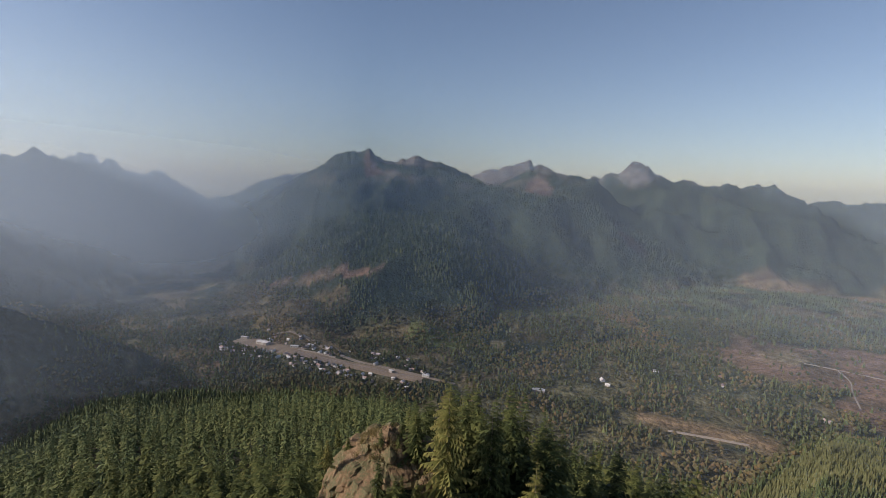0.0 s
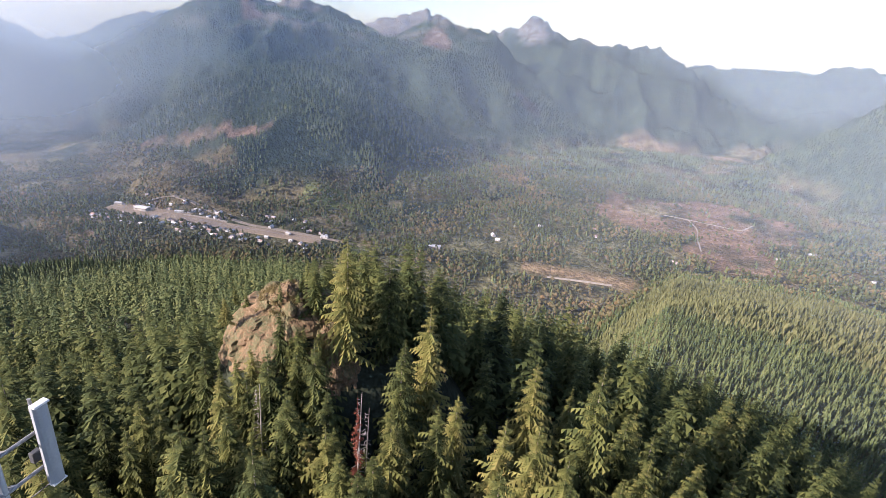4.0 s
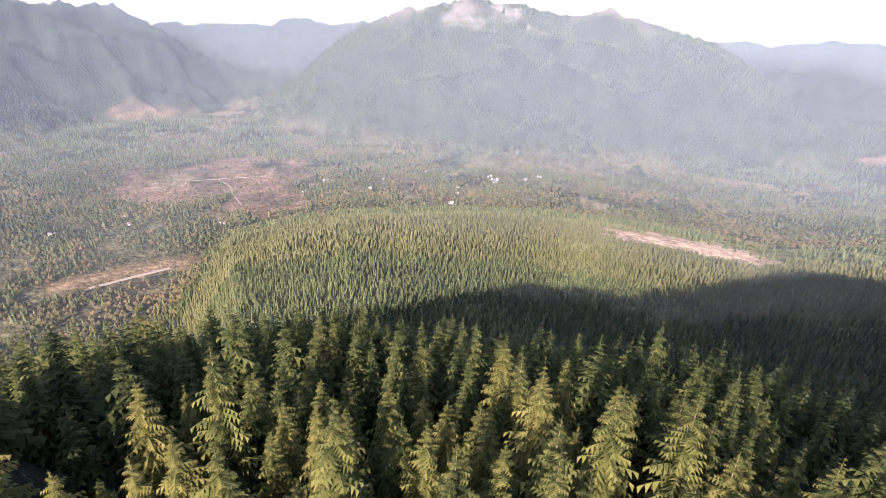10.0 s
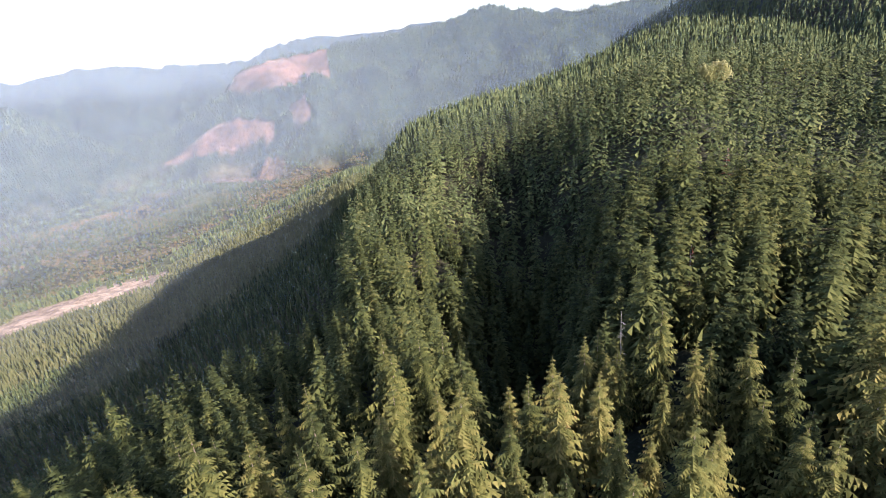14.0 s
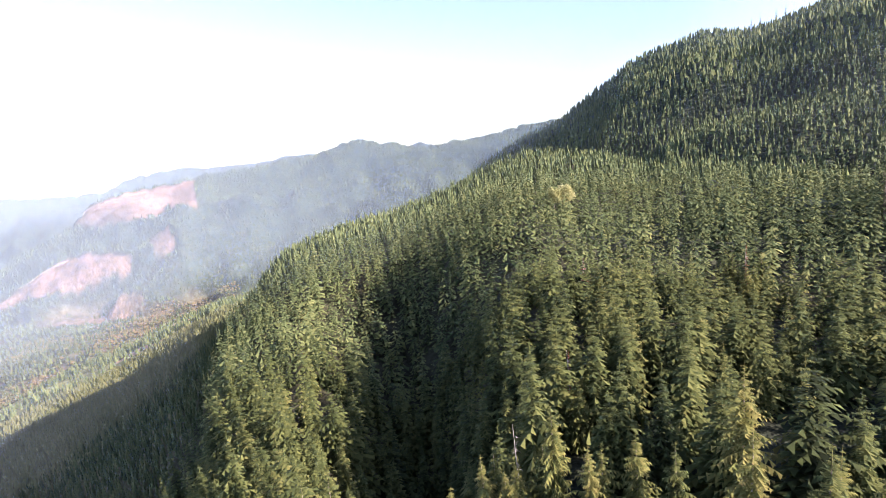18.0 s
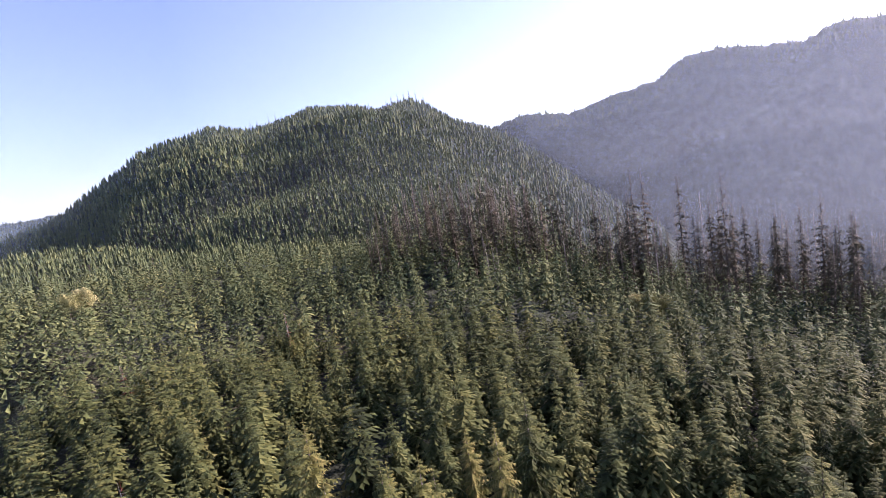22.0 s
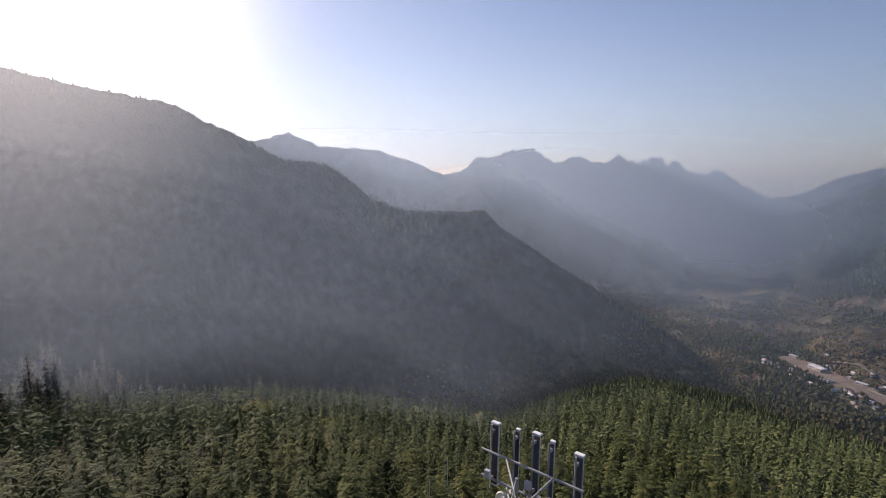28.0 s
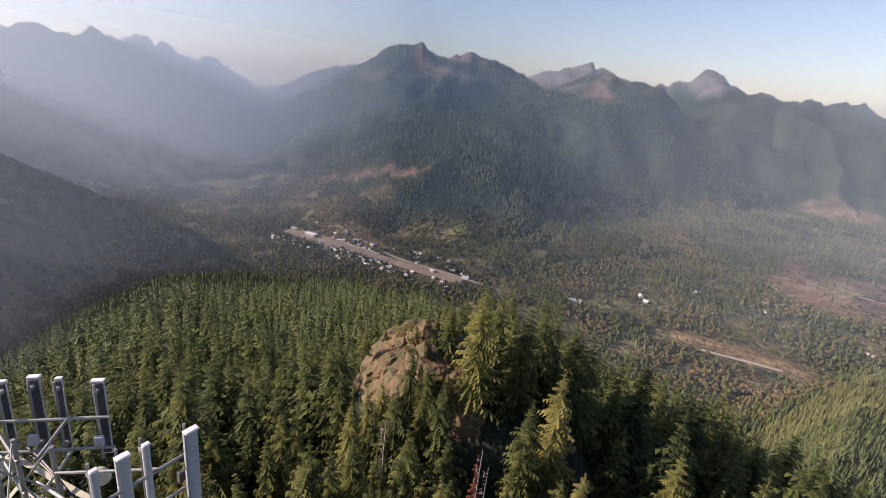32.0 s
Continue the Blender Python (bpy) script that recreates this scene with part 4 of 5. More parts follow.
kx, ky = scatter(4.3, 45, 100, lambda x, y: (((x - 5) / 15) ** 2 + ((y - 71) / 14) ** 2 < 1) * 1.0, 115)
k = ((x - 5) / 15) ** 2 + ((y - 71) / 14) ** 2 > 1
x, y = np.concatenate([x[k], kx]), np.concatenate([y[k], ky])
order = np.argsort(np.hypot(x, y))
near_n = 330
pick = order[:near_n]
proto = []
for h, tm, cm in VARIANTS:
    proto.append((h, tm, cm))
trng = random.Random(77)
for q in pick:
    h, tm, cm = proto[trng.randrange(len(proto))]
    k = trng.triangular(0.55, 1.25, 0.95)
    gz = ground_z(x[q], y[q]) - 0.2
    k = min(k, (crest_top(x[q], y[q]) - gz) / h * trng.uniform(0.86, 1.0))
    if k < 0.38:
        continue
    ob = thing("conifer_tree", (float(x[q]), float(y[q]), gz), "tall green conifer with drooping sprays in the hilltop stand", "tree", "conifers round the hilltop", turn=trng.uniform(0, 360))
    ob.scale = (max(k, 0.65) * trng.uniform(0.9, 1.15), max(k, 0.65) * trng.uniform(0.9, 1.15), k)
    part("trunk", tm, BARK, ob)
    part("crown", cm, CONIFER, ob)
rest = order[near_n:]
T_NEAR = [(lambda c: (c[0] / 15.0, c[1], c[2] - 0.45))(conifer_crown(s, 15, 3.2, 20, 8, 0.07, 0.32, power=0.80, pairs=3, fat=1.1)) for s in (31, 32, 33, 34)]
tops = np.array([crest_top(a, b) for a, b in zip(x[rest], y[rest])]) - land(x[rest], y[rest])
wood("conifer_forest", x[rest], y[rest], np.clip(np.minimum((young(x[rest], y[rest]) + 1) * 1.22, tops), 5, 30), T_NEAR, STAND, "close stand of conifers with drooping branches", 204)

# ---- the antenna mast ----
def antenna_mast():
    foot = ground_z(-10.3, 9.7)
    mast = thing("antenna_mast", (-10.3, 9.7, foot), "grey steel lattice mast with panel antennas round its head", "antenna mast")
    height = EYE - 9.4 - foot
    legs = [(0.8 * math.cos(q), 0.8 * math.sin(q)) for q in (0.5, 0.5 + 2.094, 0.5 + 4.189)]
    for lx, ly in legs:
        bm = bmesh.new()
        tube(bm, (lx, ly, -0.5), (lx * 0.75, ly * 0.75, height), 0.075, 0.06)
        part("leg", bm, GALV, mast)
    steps = 30
    for s in range(steps):
        z0, z1 = height * s / steps, height * (s + 1) / steps
        for k in range(3):
            a, b = legs[k], legs[(k + 1) % 3]
            if s % 2:
                a, b = b, a
            w0, w1 = 1 - 0.25 * s / steps, 1 - 0.25 * (s + 1) / steps
            bm = bmesh.new()
            tube(bm, (a[0] * w0, a[1] * w0, z0), (b[0] * w1, b[1] * w1, z1), 0.025, sides=5)
            part("brace", bm, GALV, mast)
    top = EYE - foot

    def local(x, y, dz):
        return Vector((x + 10.3, y - 9.7, top + dz))

    def beam(name, a, b, w, mat, label=""):
        a, b = Vector(a), Vector(b)
        bm = bmesh.new()
        m = Matrix.Translation((a + b) / 2) @ (b - a).to_track_quat("Z", "Y").to_matrix().to_4x4()
        ln = (b - a).length
        # angle section: two flanges
        box(bm, 0, w / 2, 0, w, 0.012, ln, m)
        box(bm, w / 2, 0, 0, 0.012, w, ln, m)
        return part(name, bm, mat, mast, label)
    corners = [local(-12.5, 11.25, -11.3), local(-7.9, 9.9, -11.3), local(-11.6, 7.9, -11.3)]
    for k in range(3):
        beam("platform_beam", corners[k], corners[(k + 1) % 3], 0.16, CREAM, "cream-painted steel angle")
        beam("platform_beam", corners[k] + Vector((0, 0, -1.1)), corners[(k + 1) % 3] + Vector((0, 0, -1.1)), 0.12, CREAM, "cream-painted steel angle")
        beam("platform_strut", corners[k], (0.5 * (corners[k].x), 0.5 * corners[k].y, top - 12.4), 0.10, CREAM, "cream-painted steel angle")
        beam("platform_strut", corners[k] + Vector((0, 0, -1.1)), (0, 0, top - 11.0), 0.08, GALV)
        bm = bmesh.new()
        bmesh.ops.create_cone(bm, cap_ends=True, segments=20, radius1=0.14, radius2=0.14, depth=0.03, matrix=Matrix.Translation(corners[k] + Vector((0, 0, 0.03))))
        part("joint_plate", bm, CREAM, mast, "round cream gusset plate")
    # sectors: tops of the panels and which way they face
    sectors = [
        ([(-13.06, 10.88, 0.34), (-12.28, 11.27, 0.17), (-11.72, 11.61, 0.30), (-11.06, 11.72, 0.17), (-10.02, 11.85, 0.32)], (-0.30, 0.95), True),
        ([(-7.85, 8.01, 0.34), (-7.78, 9.00, 0.17), (-7.52, 9.52, 0.30), (-7.26, 9.96, 0.17), (-6.6, 10.65, 0.34)], (0.90, -0.43), True),
    ]
    crng = random.Random(3)
    for panels, (nx, ny), _ in sectors:
        turn = math.atan2(nx, -ny)
        first, last = panels[0], panels[-1]
        for dz in (-9.75, -10.75):
            a, b = local(first[0] - nx * 0.3, first[1] - ny * 0.3, dz), local(last[0] - nx * 0.3, last[1] - ny * 0.3, dz)
            ext = (b - a).normalized() * 0.35
            bm = bmesh.new()
            tube(bm, a - ext, b + ext, 0.045)
            part("mounting_pipe", bm, GALV, mast)
            mid = (a + b) / 2
            for f in (-0.28, 0.28):
                p = mid + (b - a) * f
                bm = bmesh.new()
                tube(bm, p, (p.x * 0.22, p.y * 0.22, p.z - 0.25), 0.04)
                part("arm", bm, GALV, mast)
        for px, py, width in panels:
            ln = 2.3
            m = Matrix.Translation(local(px, py, -8.8)) @ Matrix.Rotation(turn, 4, "Z") @ Matrix.Rotation(radians(2), 4, "X")
            # local axes: x across, y towards the mast, z up; top at 0
            bm = bmesh.new()
            depth = 0.16 if width > 0.25 else 0.11
            prof = [(-width / 2, 0.0), (-width / 2, -depth * 0.45), (-width * 0.36, -depth * 0.85), (-width * 0.15, -depth), (width * 0.15, -depth), (width * 0.36, -depth * 0.85), (width / 2, -depth * 0.45), (width / 2, 0.0)]
            lo = [bm.verts.new(m @ Vector((u, v, -ln))) for u, v in prof]
            hi = [bm.verts.new(m @ Vector((u, v, -0.05))) for u, v in prof]
            for q in range(len(prof)):
                r2 = (q + 1) % len(prof)
                bm.faces.new((lo[q], lo[r2], hi[r2], hi[q]))
            bm.faces.new(lo[::-1])
            bm.faces.new(hi)
            pan = part("panel_antenna", bm, PANEL, mast, "long pale grey panel antenna")
            bm = bmesh.new()
            box(bm, 0, 0.025, -ln / 2 - 0.02, width * 0.92, 0.03, ln - 0.1, m, 0.008)
            part("back_plate", bm, PANEL_BACK, pan, "dark metal back")
            bm = bmesh.new()
            box(bm, 0, -depth / 2, -0.02, width * 1.04, depth * 1.15, 0.06, m, 0.02)
            part("cap", bm, CAP, pan, "white end cap")
            bm = bmesh.new()
            box(bm, 0, -depth / 2, -ln - 0.02, width * 1.0, depth * 1.0, 0.05, m, 0.015)
            part("cap", bm, CAP, pan, "white end cap")
            bm = bmesh.new()
            tube(bm, m @ Vector((0, 0.20, -ln * 1.02)), m @ Vector((0, 0.20, 0.02)), 0.038)
            part("pole", bm, GALV, pan, "galvanised pole")
            for bz in (-0.25, -ln + 0.3):
                bm = bmesh.new()
                box(bm, 0, 0.12, bz, 0.12, 0.18, 0.10, m, 0.01)
                part("bracket", bm, GALV, pan)
            if width > 0.25:
                bm = bmesh.new()
                box(bm, crng.uniform(-0.05, 0.05), 0.40, -1.75 + crng.uniform(-0.2, 0.2), 0.22, 0.14, 0.30, m, 0.02)
                part("radio_unit", bm, PANEL if crng.random() < 0.5 else PANEL_BACK, mast, "finned white radio box")
            # drooping jumper cable to the mast
            a = m @ Vector((0, 0.03, -ln - 0.04))
            b = Vector((a.x * 0.3, a.y * 0.3, a.z - 0.4))
            pts = [a.lerp(b, u) + Vector((0, 0, -0.5 * math.sin(math.pi * u))) for u in np.linspace(0, 1, 7)]
            bm = bmesh.new()
            for p, q in zip(pts, pts[1:]):
                tube(bm, p, q, 0.016, sides=5)
            part("cable", bm, CABLE, mast, "black drooping cable")
    # thicker looms crossing the head
    for k in range(4):
        a = corners[k % 3] + Vector((0.2, 0.1, 0.55 - 0.1 * k))
        b = corners[(k + 1) % 3] * 0.6 + Vector((0, 0, top * 0.4 - 11.3 * 0.4 + 0.2)) if False else Vector((corners[(k + 1) % 3].x * 0.5, corners[(k + 1) % 3].y * 0.5, corners[0].z + 0.4))
        pts = [a.lerp(b, u) + Vector((0, 0, 0.25 * math.sin(math.pi * u * 1.0))) for u in np.linspace(0, 1, 9)]
        bm = bmesh.new()
        for p, q in zip(pts, pts[1:]):
            tube(bm, p, q, 0.03, sides=6)
        part("cable", bm, CABLE, mast, "black cable loom")
    for (px, py), dz in (((-12.3, 10.6), -11.2), ((-9.5, 10.9), -11.1)):
        bm = bmesh.new()
        c = local(px, py, dz)
        q = Matrix.Translation(c) @ Matrix.Rotation(radians(70), 4, "X") @ Matrix.Rotation(radians(20), 4, "Y")
        bmesh.ops.create_cone(bm, cap_ends=True, segments=24, radius1=0.27, radius2=0.22, depth=0.12, matrix=q)
        part("dish", bm, CREAM, mast, "small cream drum dish")
    for px, py, h in ((-12.9, 8.1, 1.6), (-10.0, 8.3, 1.2), (-14.2, 9.6, 1.1)):
        bm = bmesh.new()
        tube(bm, local(px, py, -11.4), local(px, py, -11.4 + h), 0.02, 0.012, 6)
        part("whip_antenna", bm, GALV, mast)

    mast.matrix_world = Matrix.Rotation(radians(-1.8), 4, "Z") @ mast.matrix_world


antenna_mast()


# ---- rock outcrop on the knoll ----
def rock_mesh(w, d, h, seed, fine):
    """A weathered dome that flares out into the slope at its foot."""
    bm = bmesh.new()
    bmesh.ops.create_icosphere(bm, subdivisions=fine, radius=1.0)
    for v in bm.verts:
        p = v.co.copy()
        n = noise.multi_fractal(p * 1.3 + Vector((seed, 0, 0)), 1.0, 2.1, 5)
        crack = abs(noise.noise(Vector((p.x * 3.4, p.y * 3.4, p.z * 7.0)) + Vector((seed, 9, 2)))) ** 0.5
        step = 0.06 * (noise.cell(Vector((p.x * 1.6, p.y * 1.6, p.z * 5.0 + 0.4 * p.x)) + Vector((seed, 3, 1))) - 0.5)
        k = 1 + 0.10 * n + 0.11 * noise.noise(p * 2.2 + Vector((seed, 5, 0))) + 0.10 * crack + step + 0.035 * noise.noise(p * 17)
        flare = 1.0 + 1.5 * max(0.0, 0.55 - p.z)
        v.co = Vector((p.x * w * k * flare * 0.8, p.y * d * k * flare * 0.8, (p.z if p.z > 0 else p.z * 2.2) * h * k))
    return bm


def rock_outcrop(cx, cy, top, w, d, h, seed, label, stones=0):
    ob = thing("rock_outcrop", (cx, cy, EYE + top - h), label, "rock")
    part("bedrock", rock_mesh(w, d, h, seed, 6 if stones else 4), ROCK, ob)
    r2 = random.Random(seed)
    for _ in range(stones):
        q, u = r2.uniform(0, 6.28), r2.uniform(0.35, 1.0)
        bm = rock_mesh(r2.uniform(0.4, 1.1), r2.uniform(0.4, 0.9), r2.uniform(0.3, 0.7), r2.uniform(0, 50), 3)
        stone = part("stone", bm, ROCK, ob, "loose weathered stone")
        stone.location = (math.cos(q) * w * u, math.sin(q) * d * u, h * math.sqrt(max(0.05, 1 - 0.95 * u * u)))
        stone.rotation_euler = (r2.uniform(-0.3, 0.3), r2.uniform(-0.3, 0.3), q)
    # dry grass and moss growing on the ledges
    for _ in range(stones * 4):
        q, u = r2.uniform(0, 6.28), math.sqrt(r2.uniform(0.02, 1.0))
        v, f, t = [], [], []
        for _ in range(46):
            a, s = r2.uniform(0, 6.28), r2.uniform(0, 0.75)
            b = Vector((math.cos(a) * s, math.sin(a) * s, -0.15))
            e = b + Vector((r2.gauss(0, 0.25), r2.gauss(0, 0.25), r2.uniform(0.3, 0.75)))
            o = Vector((-math.sin(a), math.cos(a), 0)) * 0.07
            k = len(v)
            v += [tuple(b - o), tuple(b + o), tuple(e)]
            f.append((k, k + 1, k + 2))
            t += [r2.uniform(0.1, 0.7)] * 3
        tuft = part("grass_tuft", mesh_of("grass_tuft", np.array(v), np.array(f), DRY_GRASS, np.array(t)), DRY_GRASS, ob, "dry yellow-green grass")
        tuft.location = (math.cos(q) * w * u, math.sin(q) * d * u, h * math.sqrt(max(0.05, 1 - 0.9 * u * u)))
    return ob


rock_outcrop(-5.8, 67.0, -35.0, 4.5, 4.8, 3.6, 1, "low rust-brown rock dome with dry grass among the conifers", 12)
rock_outcrop(-0.2, 59.5, -37.4, 3.0, 3.0, 7.0, 2, "small rust-brown rock ledge among the conifers", 3)
rock_outcrop(-15.0, 28.0, ground_z(-15, 28) - EYE + 0.9, 1.6, 1.2, 1.3, 3, "pale broken rock under the conifers")


# ---- dead and dying trees ----
def bare_branches(h, seed, count, reach):
    r2 = random.Random(seed)
    bm = bmesh.new()
    for _ in range(count):
        z = h * r2.uniform(0.25, 0.97)
        q = r2.uniform(0, 6.28)
        ln = reach * (1 - z / h * 0.8) * r2.uniform(0.5, 1.1)
        a = Vector((0, 0, z))
        b = a + Vector((math.cos(q) * ln, math.sin(q) * ln, -0.25 * ln))
        tube(bm, a, b, 0.035, 0.01, 4)
        for _ in range(2):
            u = r2.uniform(0.4, 0.9)
            s = a.lerp(b, u)
            tube(bm, s, s + Vector((r2.uniform(-0.4, 0.4), r2.uniform(-0.4, 0.4), r2.uniform(-0.3, 0.15))) * ln * 0.6, 0.015, 0.006, 3)
    return bm


def dead_tree(x, y, top_z, label, red, seed, min_h=8.0):
    g = ground_z(x, y)
    h = max(min_h, top_z - g)
    ob = thing("dead_tree", (x, y, g - 0.2), label, "tree")
    tv, tf = trunk_arrays(h, 0.16, lean=0.02)
    part("trunk", mesh_of("trunk", tv, tf, SILVER, smooth=True), SILVER, ob, "bleached bare trunk")
    tagged(part("branches", bare_branches(h, seed, 46, 1.7), SILVER, ob), "bare twiggy branches", kind="stuff")
    if not red and h < 30 and min_h < 12:
        cv, cf, ct = conifer_crown(seed, h * 0.72, 2.6, 22, 9, 0.05, pairs=3)
        part("crown", mesh_of("crown", cv, cf, CONIFER, ct), CONIFER, ob, "green lower branches")
    if red:
        cv, cf, ct = conifer_crown(seed, h * 0.98, 1.3, 20, 6, 0.3, 0.6, 0.35)
        part("crown", mesh_of("crown", cv, cf, RED_NEEDLES, ct), RED_NEEDLES, ob, "rust-red dead needles")
    return ob


def at_bearing(az, r):
    return r * math.sin(radians(az)), r * math.cos(radians(az))


for az, r, el, red, label in ((3.5, 41, -38.9, True, "dead conifer with rust-red needles"), (4.6, 41.5, -40.5, False, "bare silver snag beside a red dead tree"),
                              (153.7, 62, -29.4, False, "bleached dead top standing above green conifers"), (162.3, 140, -12.2, True, "rust-red dying conifer in the plantation"),
                              (-9.5, 47, -37, False, "bleached trunk among hilltop conifers"),
                              (160.3, 86, -22.0, True, "browning conifer in the plantation"), (178.0, 150, -11.0, True, "browning conifer in the plantation")):
    x0, y0 = at_bearing(az, r)
    dead_tree(x0, y0, EYE + r * math.tan(radians(el)), label, red, int(az * 7) % 97 + 5)
    # green neighbours that hide the foot of the trunk
    for da, dr in ((-2.6, -2.8), (2.4, -3.2), (0.2, -5.0), (-4.5, 0.5), (4.8, 0.8)):
        xn, yn = at_bearing(az + da * 40 / r, r + dr)
        h, tm, cm = proto[int(az * 3 + da * 10) % len(proto)]
        gz = ground_z(xn, yn) - 0.2
        k = min(1.1, max(0.45, (EYE + r * math.tan(radians(el)) - (5.0 if dr < 0 else 3.0) - gz) / h))
        ob = thing("conifer_tree", (xn, yn, gz), "green conifer standing close to a dead tree", "tree", "conifers round the hilltop", turn=az * 7 + da * 30)
        ob.scale = (min(1.0, k * 1.1), min(1.0, k * 1.1), k)
        part("trunk", tm, BARK, ob)
        part("crown", cm, CONIFER, ob)

# conifers that stand before the rock dome
for az, r, el, v in ((-13.5, 57, -34.8, 1), (-11.6, 56, -34.2, 4), (-9.8, 57, -33.2, 2), (-8.3, 54, -34.8, 0), (-6.2, 58, -30.0, 4), (-5.0, 57, -32.4, 1), (-3.4, 58, -31.6, 2), (-1.6, 57, -32.2, 0), (-10.6, 52, -35.8, 2), (-4.4, 53, -34.0, 5)):
    x0, y0 = at_bearing(az, r)
    h, tm, cm = proto[v]
    gz = ground_z(x0, y0) - 0.3
    k = max(0.35, (EYE + r * math.tan(radians(el)) - gz) / h)
    ob = thing("conifer_tree", (x0, y0, gz), "green conifer standing before a rust-brown rock", "tree", "conifers round the hilltop", turn=az * 31)
    ob.scale = (min(k, 0.85), min(k, 0.85), k)
    part("trunk", tm, BARK, ob)
    part("crown", cm, CONIFER, ob)

for az, r, high, v in ((-3.4, 67, 5.5, 0), (-2.6, 69, 7.0, 4), (-4.6, 70, 4.5, 2), (-3.9, 64, 3.6, 1), (-9.8, 68, 3.0, 2), (-12.2, 65, 4.2, 0), (-11.0, 70, 3.4, 1)):
    x0, y0 = at_bearing(az, r)
    h, tm, cm = proto[v]
    ob = thing("conifer_tree", (x0, y0, max(ground_z(x0, y0), EYE - 38.2) - 0.3), "young yellow-green conifer growing on the rust-brown rock", "tree", "conifers round the hilltop", turn=az * 57)
    ob.scale = (high / h * 1.1, high / h * 1.1, high / h)
    part("trunk", tm, BARK, ob)
    part("crown", cm, CONIFER, ob)

# ---- old growth beyond the plantation ----
OLD = []
for s, h, spread in ((61, 40, 3.0), (62, 36, 2.6), (63, 44, 3.1), (64, 33, 2.5)):
    cv, cf, ct = conifer_crown(s, h, spread, 34, 7, 0.16, 0.75, 0.5, 0.5, 2, 1.3)
    tv, tf = trunk_arrays(h, 0.42)
    OLD.append((mesh_of("trunk", tv, tf, BARK, smooth=True), mesh_of("crown", cv, cf, OLD_NEEDLES, ct)))
orng = random.Random(12)
for k in range(290):
    u = orng.random()
    az = -172 + 82 * u
    r = 205 + 25 * abs(math.sin(az * 0.35)) + orng.random() ** 1.2 * 80 + max(0, az + 125) * 1.2
    x0, y0 = at_bearing(az, r)
    ob = thing("old_conifer", (x0, y0, ground_z(x0, y0) - 0.3), "tall ragged old conifer with sparse dark crown", "tree", "old conifers along the ridge", turn=orng.uniform(0, 360))
    k2 = orng.uniform(0.65, 1.3) * min(1.0, 0.6 + (az + 172) / 22)
    ob.scale = (k2, k2, k2 * (1.0 if az < -115 else 0.72))
    tm, cm = OLD[orng.randrange(4)]
    part("trunk", tm, BARK, ob)
    part("crown", cm, OLD_NEEDLES, ob)
for az, r, k2 in ((-167.6, 955, 0.62), (-167.0, 958, 0.70), (-166.3, 955, 0.66), (-165.6, 957, 0.72), (-165.0, 955, 0.64), (-164.3, 957, 0.60), (-163.5, 955, 0.62), (178.0, 955, 0.60), (178.7, 957, 0.66), (179.9, 955, 0.58), (180.6, 957, 0.62), (-169.5, 955, 0.55)):
    x0, y0 = at_bearing(az, r)
    ob = thing("old_conifer", (x0, y0, ground_z(x0, y0) - 0.3), "tall dark conifer standing out on the wooded crest", "tree", "old conifers along the ridge", turn=az * 17)
    ob.scale = (k2, k2, k2)
    tm, cm = OLD[int(r + az) % 4]
    part("trunk", tm, BARK, ob)
    part("crown", cm, OLD_NEEDLES, ob)
for az, r, h in ((-158.9, 206, 22), (-158.2, 207, 24), (-157.7, 206, 20), (-150.3, 215, 36), (-141.0, 225, 38), (-120.9, 235, 34), (-126.0, 232, 36)):
    x0, y0 = at_bearing(az, r)
    dead_tree(x0, y0, ground_z(x0, y0) + h, "tall bare silver snag among old conifers", False, int(-az), h)


# ---- pale broadleaf bushes among the conifers ----
def leafy_crown(seed, lumps, size, leaf, count):
    r2 = random.Random(seed)
    v, f, t = [], [], []
    for _ in range(lumps):
        c = Vector((r2.uniform(-1, 1) * size * 0.7, r2.uniform(-1, 1) * size * 0.7, size * r2.uniform(0.7, 1.9)))
        s = size * r2.uniform(0.35, 0.6)
        tt = r2.uniform(0.3, 0.7)
        for _ in range(count):
            d = Vector((r2.gauss(0, 1), r2.gauss(0, 1), r2.gauss(0, 1))).normalized()
            p = c + d * s * r2.uniform(0.45, 1.2)
            a = d.orthogonal().normalized() * leaf * r2.uniform(0.6, 1.2)
            b = d.cross(a).normalized() * leaf * r2.uniform(0.5, 1.0)
            k = len(v)
            v += [tuple(p - a), tuple(p + b), tuple(p + a + d * leaf * 0.3), tuple(p - b)]
            f.append((k, k + 1, k + 2, k + 3))
            t += [tt + r2.uniform(-0.15, 0.15)] * 4
    return mesh_of("crown", np.array(v), np.array(f), YELLOW_LEAF, np.array(t))


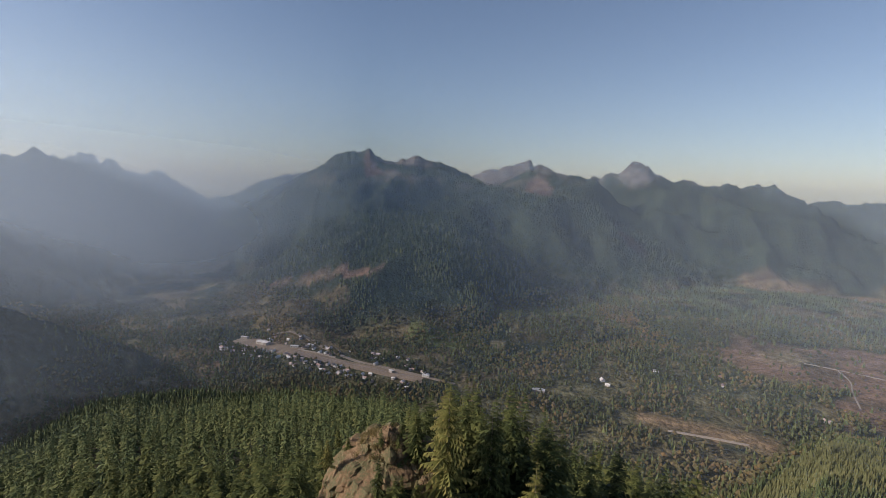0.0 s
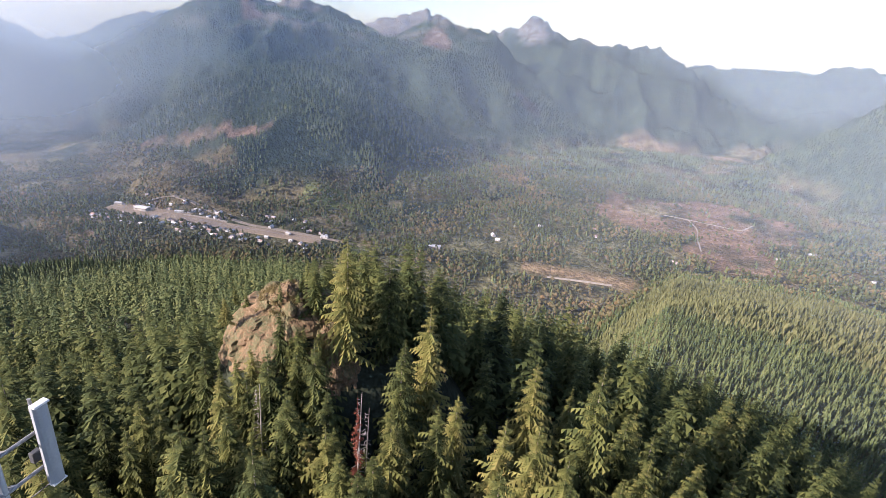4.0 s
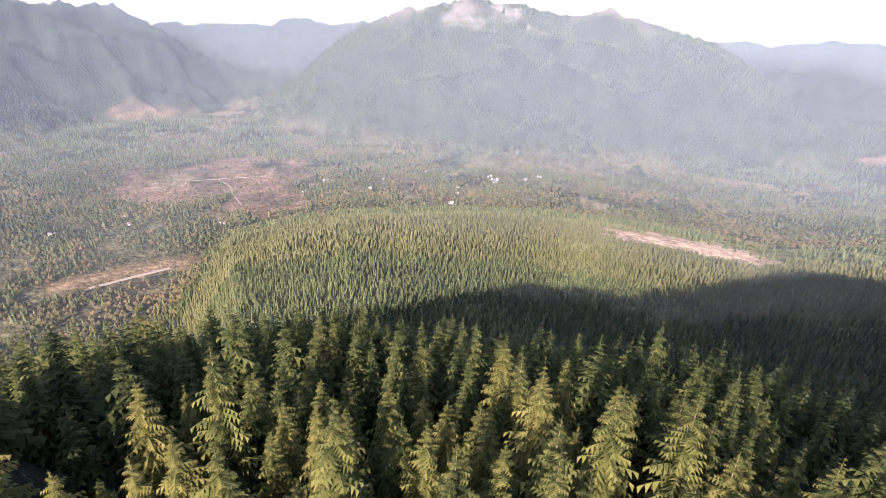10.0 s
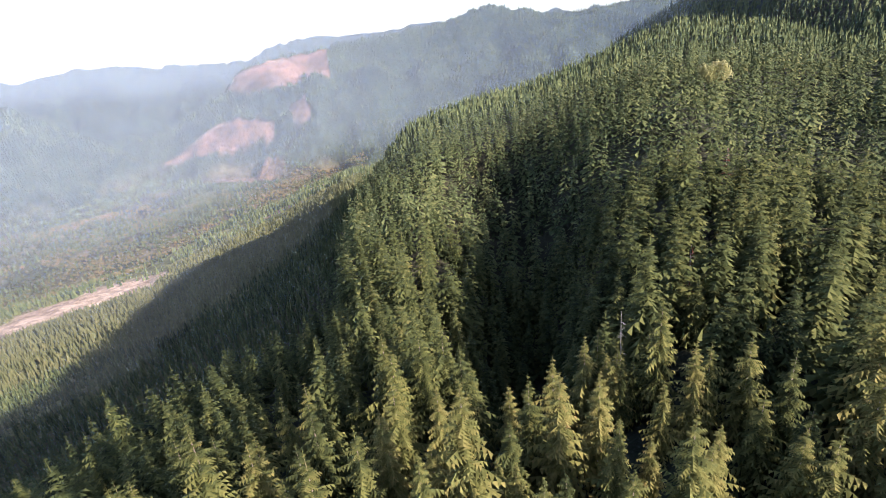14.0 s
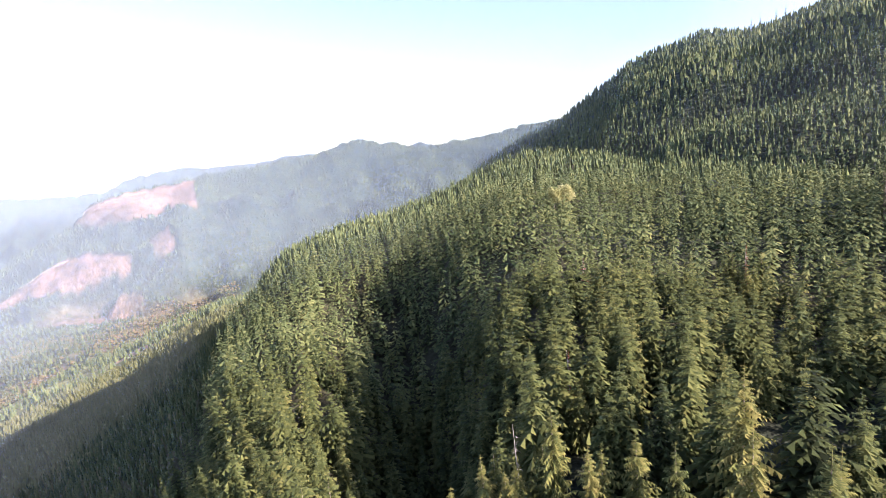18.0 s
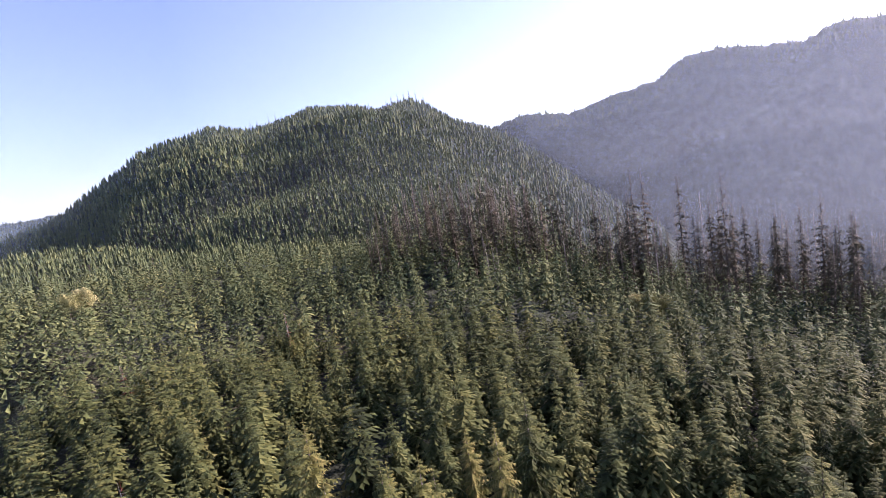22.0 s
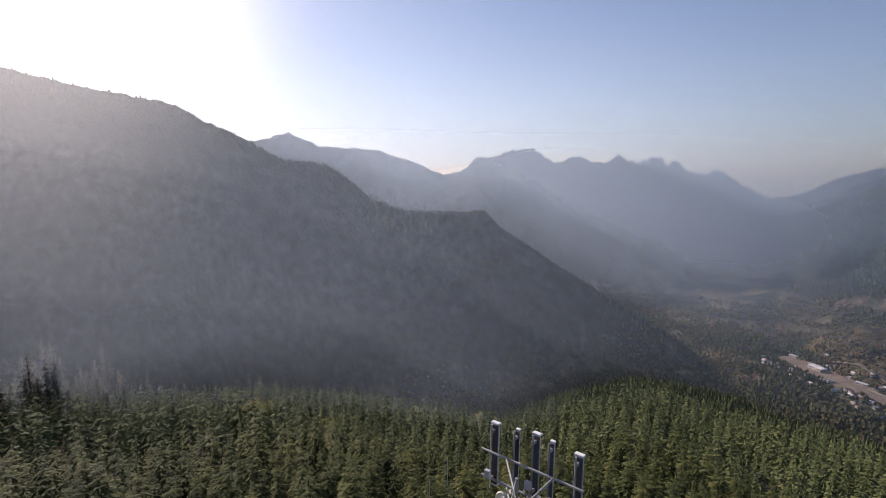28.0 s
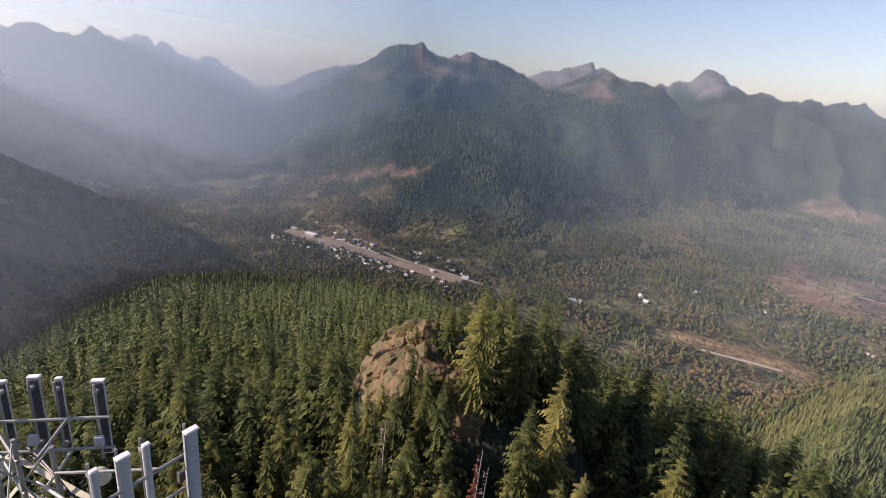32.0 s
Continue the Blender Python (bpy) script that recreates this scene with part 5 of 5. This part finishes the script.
BUSHES = [leafy_crown(s, 14, 2.6, 0.20, 170) for s in (71, 72, 73)]
for az, r, size in ((159.4, 236, 1.5), (160.7, 240, 1.7), (-142.4, 178, 1.5), (-140.5, 182, 1.3), (-143.5, 180, 1.2), (-113.0, 160, 1.4), (-110.2, 158, 1.2), (-107.5, 150, 1.7), (-106.0, 152, 1.6),
                    (-104.0, 155, 1.3), (-101.8, 158, 1.6), (-102.8, 153, 1.2), (-78.5, 230, 2.0), (-77.0, 236, 1.6), (-70.4, 205, 1.9), (-52.5, 330, 2.2), (-50.5, 336, 2.0), (-60, 300, 1.8)):
    x0, y0 = at_bearing(az, r)
    ob = thing("broadleaf_bush", (x0, y0, ground_z(x0, y0) + (9.0 if 150 < az < 170 else 4.0)), "pale yellow-green autumn bush rising between conifers", "bush", "pale bushes among the conifers", turn=az * 13)
    size *= 0.85
    ob.scale = (size, size, size * 1.1)
    tv, tf = trunk_arrays(5.0, 0.12)
    tv = tv - np.array([0, 0, 3.2])
    part("trunk", mesh_of("trunk", tv, tf, BARK, smooth=True), BARK, ob)
    part("crown", BUSHES[int(r) % 3], YELLOW_LEAF, ob)

# ---- the valley: roads, rails, river, fields and houses ----
def ribbon(name, points, width, mat, lift, label, category, step=12.0):
    pts = [Vector((*p, 0)) for p in points]
    fine = []
    for a, b in zip(pts, pts[1:]):
        n = max(2, int((b - a).length / step))
        fine += [a.lerp(b, k / n) for k in range(n)]
    fine.append(pts[-1])
    for _ in range(6):
        fine = [fine[0]] + [(p + q * 2 + s) / 4 for p, q, s in zip(fine, fine[1:], fine[2:])] + [fine[-1]]
    v, f = [], []
    for k, p in enumerate(fine):
        d = (fine[min(k + 1, len(fine) - 1)] - fine[max(k - 1, 0)]).normalized()
        s = Vector((d.y, -d.x, 0)) * width / 2
        z = max(ground_z(*(p + s * u).xy) for u in (-1, 0, 1)) + lift
        v += [tuple((p - s).xy) + (z - 2.5,), tuple((p - s).xy) + (z,), tuple((p + s).xy) + (z,), tuple((p + s).xy) + (z - 2.5,)]
        if k:
            o = 4 * (k - 1)
            f += [(o + q, o + q + 1, o + q + 5, o + q + 4) for q in range(3)]
    return tagged(new(name, mesh_of(name, v, f, mat)), label, category, kind="structure")


ribbon("rail_yard", [(-640, 1655), (-540, 1605), (-420, 1550)], 84, GRAVEL, 0.3, "broad tan gravel yard beside the tracks", "rail yard")
ribbon("rail_yard", [TOWN_A, (-430, 1540), (-200, 1425), TOWN_B], 42, GRAVEL, 0.4, "wide tan gravel rail yard through the town", "rail yard")
for off in (-20, -12, -3, 6):
    ribbon("railway_track", [(TOWN_A[0], TOWN_A[1] + off), (-430, 1540 + off), (-200, 1425 + off), (TOWN_B[0], TOWN_B[1] + off)], 3.2, RAIL, 0.9, "rusty railway track on tan gravel", "railway track")
ribbon("road", [(-640, 1700), (-520, 1690), (-411, 1650), (-330, 1560), (-230, 1475), (-60, 1392), (60, 1330)], 13, PALE, 0.7, "pale road running past the town", "road")
ribbon("road", [(-560, 1620), (-480, 1590), (-380, 1545), (-300, 1505)], 9, PALE, 0.7, "pale street between the houses", "road")
ribbon("road", [(1190, 1560), (1300, 1480), (1390, 1400), (1480, 1450)], 4.2, PALE, 1.0, "pale logging road on cut-over land", "road")
ribbon("road", [(1100, 1230), (1160, 1330), (1230, 1420), (1260, 1520)], 4, PALE, 1.0, "pale logging road on cut-over land", "road")
ribbon("road", [(2905, -1480), (2960, -1400), (3030, -1300), (3090, -1230)], 10, PALE, 1.0, "pale road along the top of a clear-cut", "road")
ribbon("road", [(2860, -1040), (2910, -960), (2970, -850)], 10, PALE, 1.0, "pale road along the top of a clear-cut", "road")
ribbon("gravel_bar", [(540, 1092), (620, 1062), (690, 1030)], 9, PALE, 0.9, "pale gravel strip beside the field", "gravel")
ribbon("river", [(1120, 860), (1189, 916), (1240, 1000), (1330, 1040), (1500, 1080)], 26, WATER, 0.6, "dark river bend between the trees", "river")


def house(x, y, turn, w, d, h, label, category="house", flat=False):
    ob = thing("warehouse" if flat else "house", (x, y, ground_z(x, y) + 0.3), label, category, "" if flat else "houses in the valley town", turn=turn)
    bm = bmesh.new()
    box(bm, 0, 0, h / 2 - 0.5, w, d, h + 1)
    part("wall", bm, HOUSE_WALL, ob)
    bm = bmesh.new()
    rise = d * (0.08 if flat else 0.32)
    e = 0.6
    a = [(-w / 2 - e, -d / 2 - e, h - 0.1), (w / 2 + e, -d / 2 - e, h - 0.1), (w / 2 + e, d / 2 + e, h - 0.1), (-w / 2 - e, d / 2 + e, h - 0.1), (-w / 2 - e, 0, h + rise), (w / 2 + e, 0, h + rise)]
    vs = [bm.verts.new(p) for p in a]
    for q in ((0, 1, 5, 4), (2, 3, 4, 5), (0, 4, 3), (1, 2, 5), (3, 2, 1, 0)):
        bm.faces.new([vs[c] for c in q])
    part("roof", bm, SHED_ROOF if flat else HOUSE_ROOF, ob)
    for wx in (-w * 0.28, w * 0.28):
        for sy in (-1, 1):
            bm = bmesh.new()
            box(bm, wx, sy * d / 2, h * 0.55, w * 0.16, 0.16, h * 0.3)
            part("window", bm, ASPHALT, ob, "dark window")
    return ob


hrng = random.Random(9)
along = Vector((TOWN_B[0] - TOWN_A[0], TOWN_B[1] - TOWN_A[1], 0))
across = Vector((-along.y, along.x, 0)).normalized()
tilt = math.degrees(math.atan2(along.y, along.x))
for k in range(130):
    u = hrng.uniform(-0.02, 1.0)
    side = hrng.choice((-1, -1, 1))
    off = side * hrng.uniform(28, 110 if side > 0 else 95)
    p = Vector((*TOWN_A, 0)) + along * u + across * off
    house(p.x, p.y, tilt + hrng.choice((0, 90)) + hrng.uniform(-6, 6), hrng.uniform(9, 15), hrng.uniform(7, 10), hrng.uniform(3, 5.5), "small pale house with a gabled roof in the valley town")
house(-560, 1618, tilt, 42, 22, 9, "large white flat-roofed building beside the rail yard", "warehouse", True)
for x0, y0, w in ((-640, 1668, 22), (-450, 1590, 26), (-400, 1600, 20), (283, 1296, 34), (1839, 655, 40), (1870, 690, 24), (1810, 640, 22), (-120, 1400, 16), (-20, 1372, 20)):
    house(x0, y0, tilt + hrng.uniform(-25, 25), w, w * 0.5, 6, "white metal-roofed shed in the valley", "shed", True)
for k in range(34):
    az, r = hrng.uniform(8, 76), hrng.uniform(1320, 2050)
    x0, y0 = at_bearing(az, r)
    if ground_z(x0, y0) < 25 and covers(np.array([x0]), np.array([y0]), np.array([0.0]))[1][0] < 0.2:
        house(x0, y0, hrng.uniform(0, 180), hrng.uniform(11, 18), hrng.uniform(8, 11), 4.5, "lone pale farmhouse among valley trees")
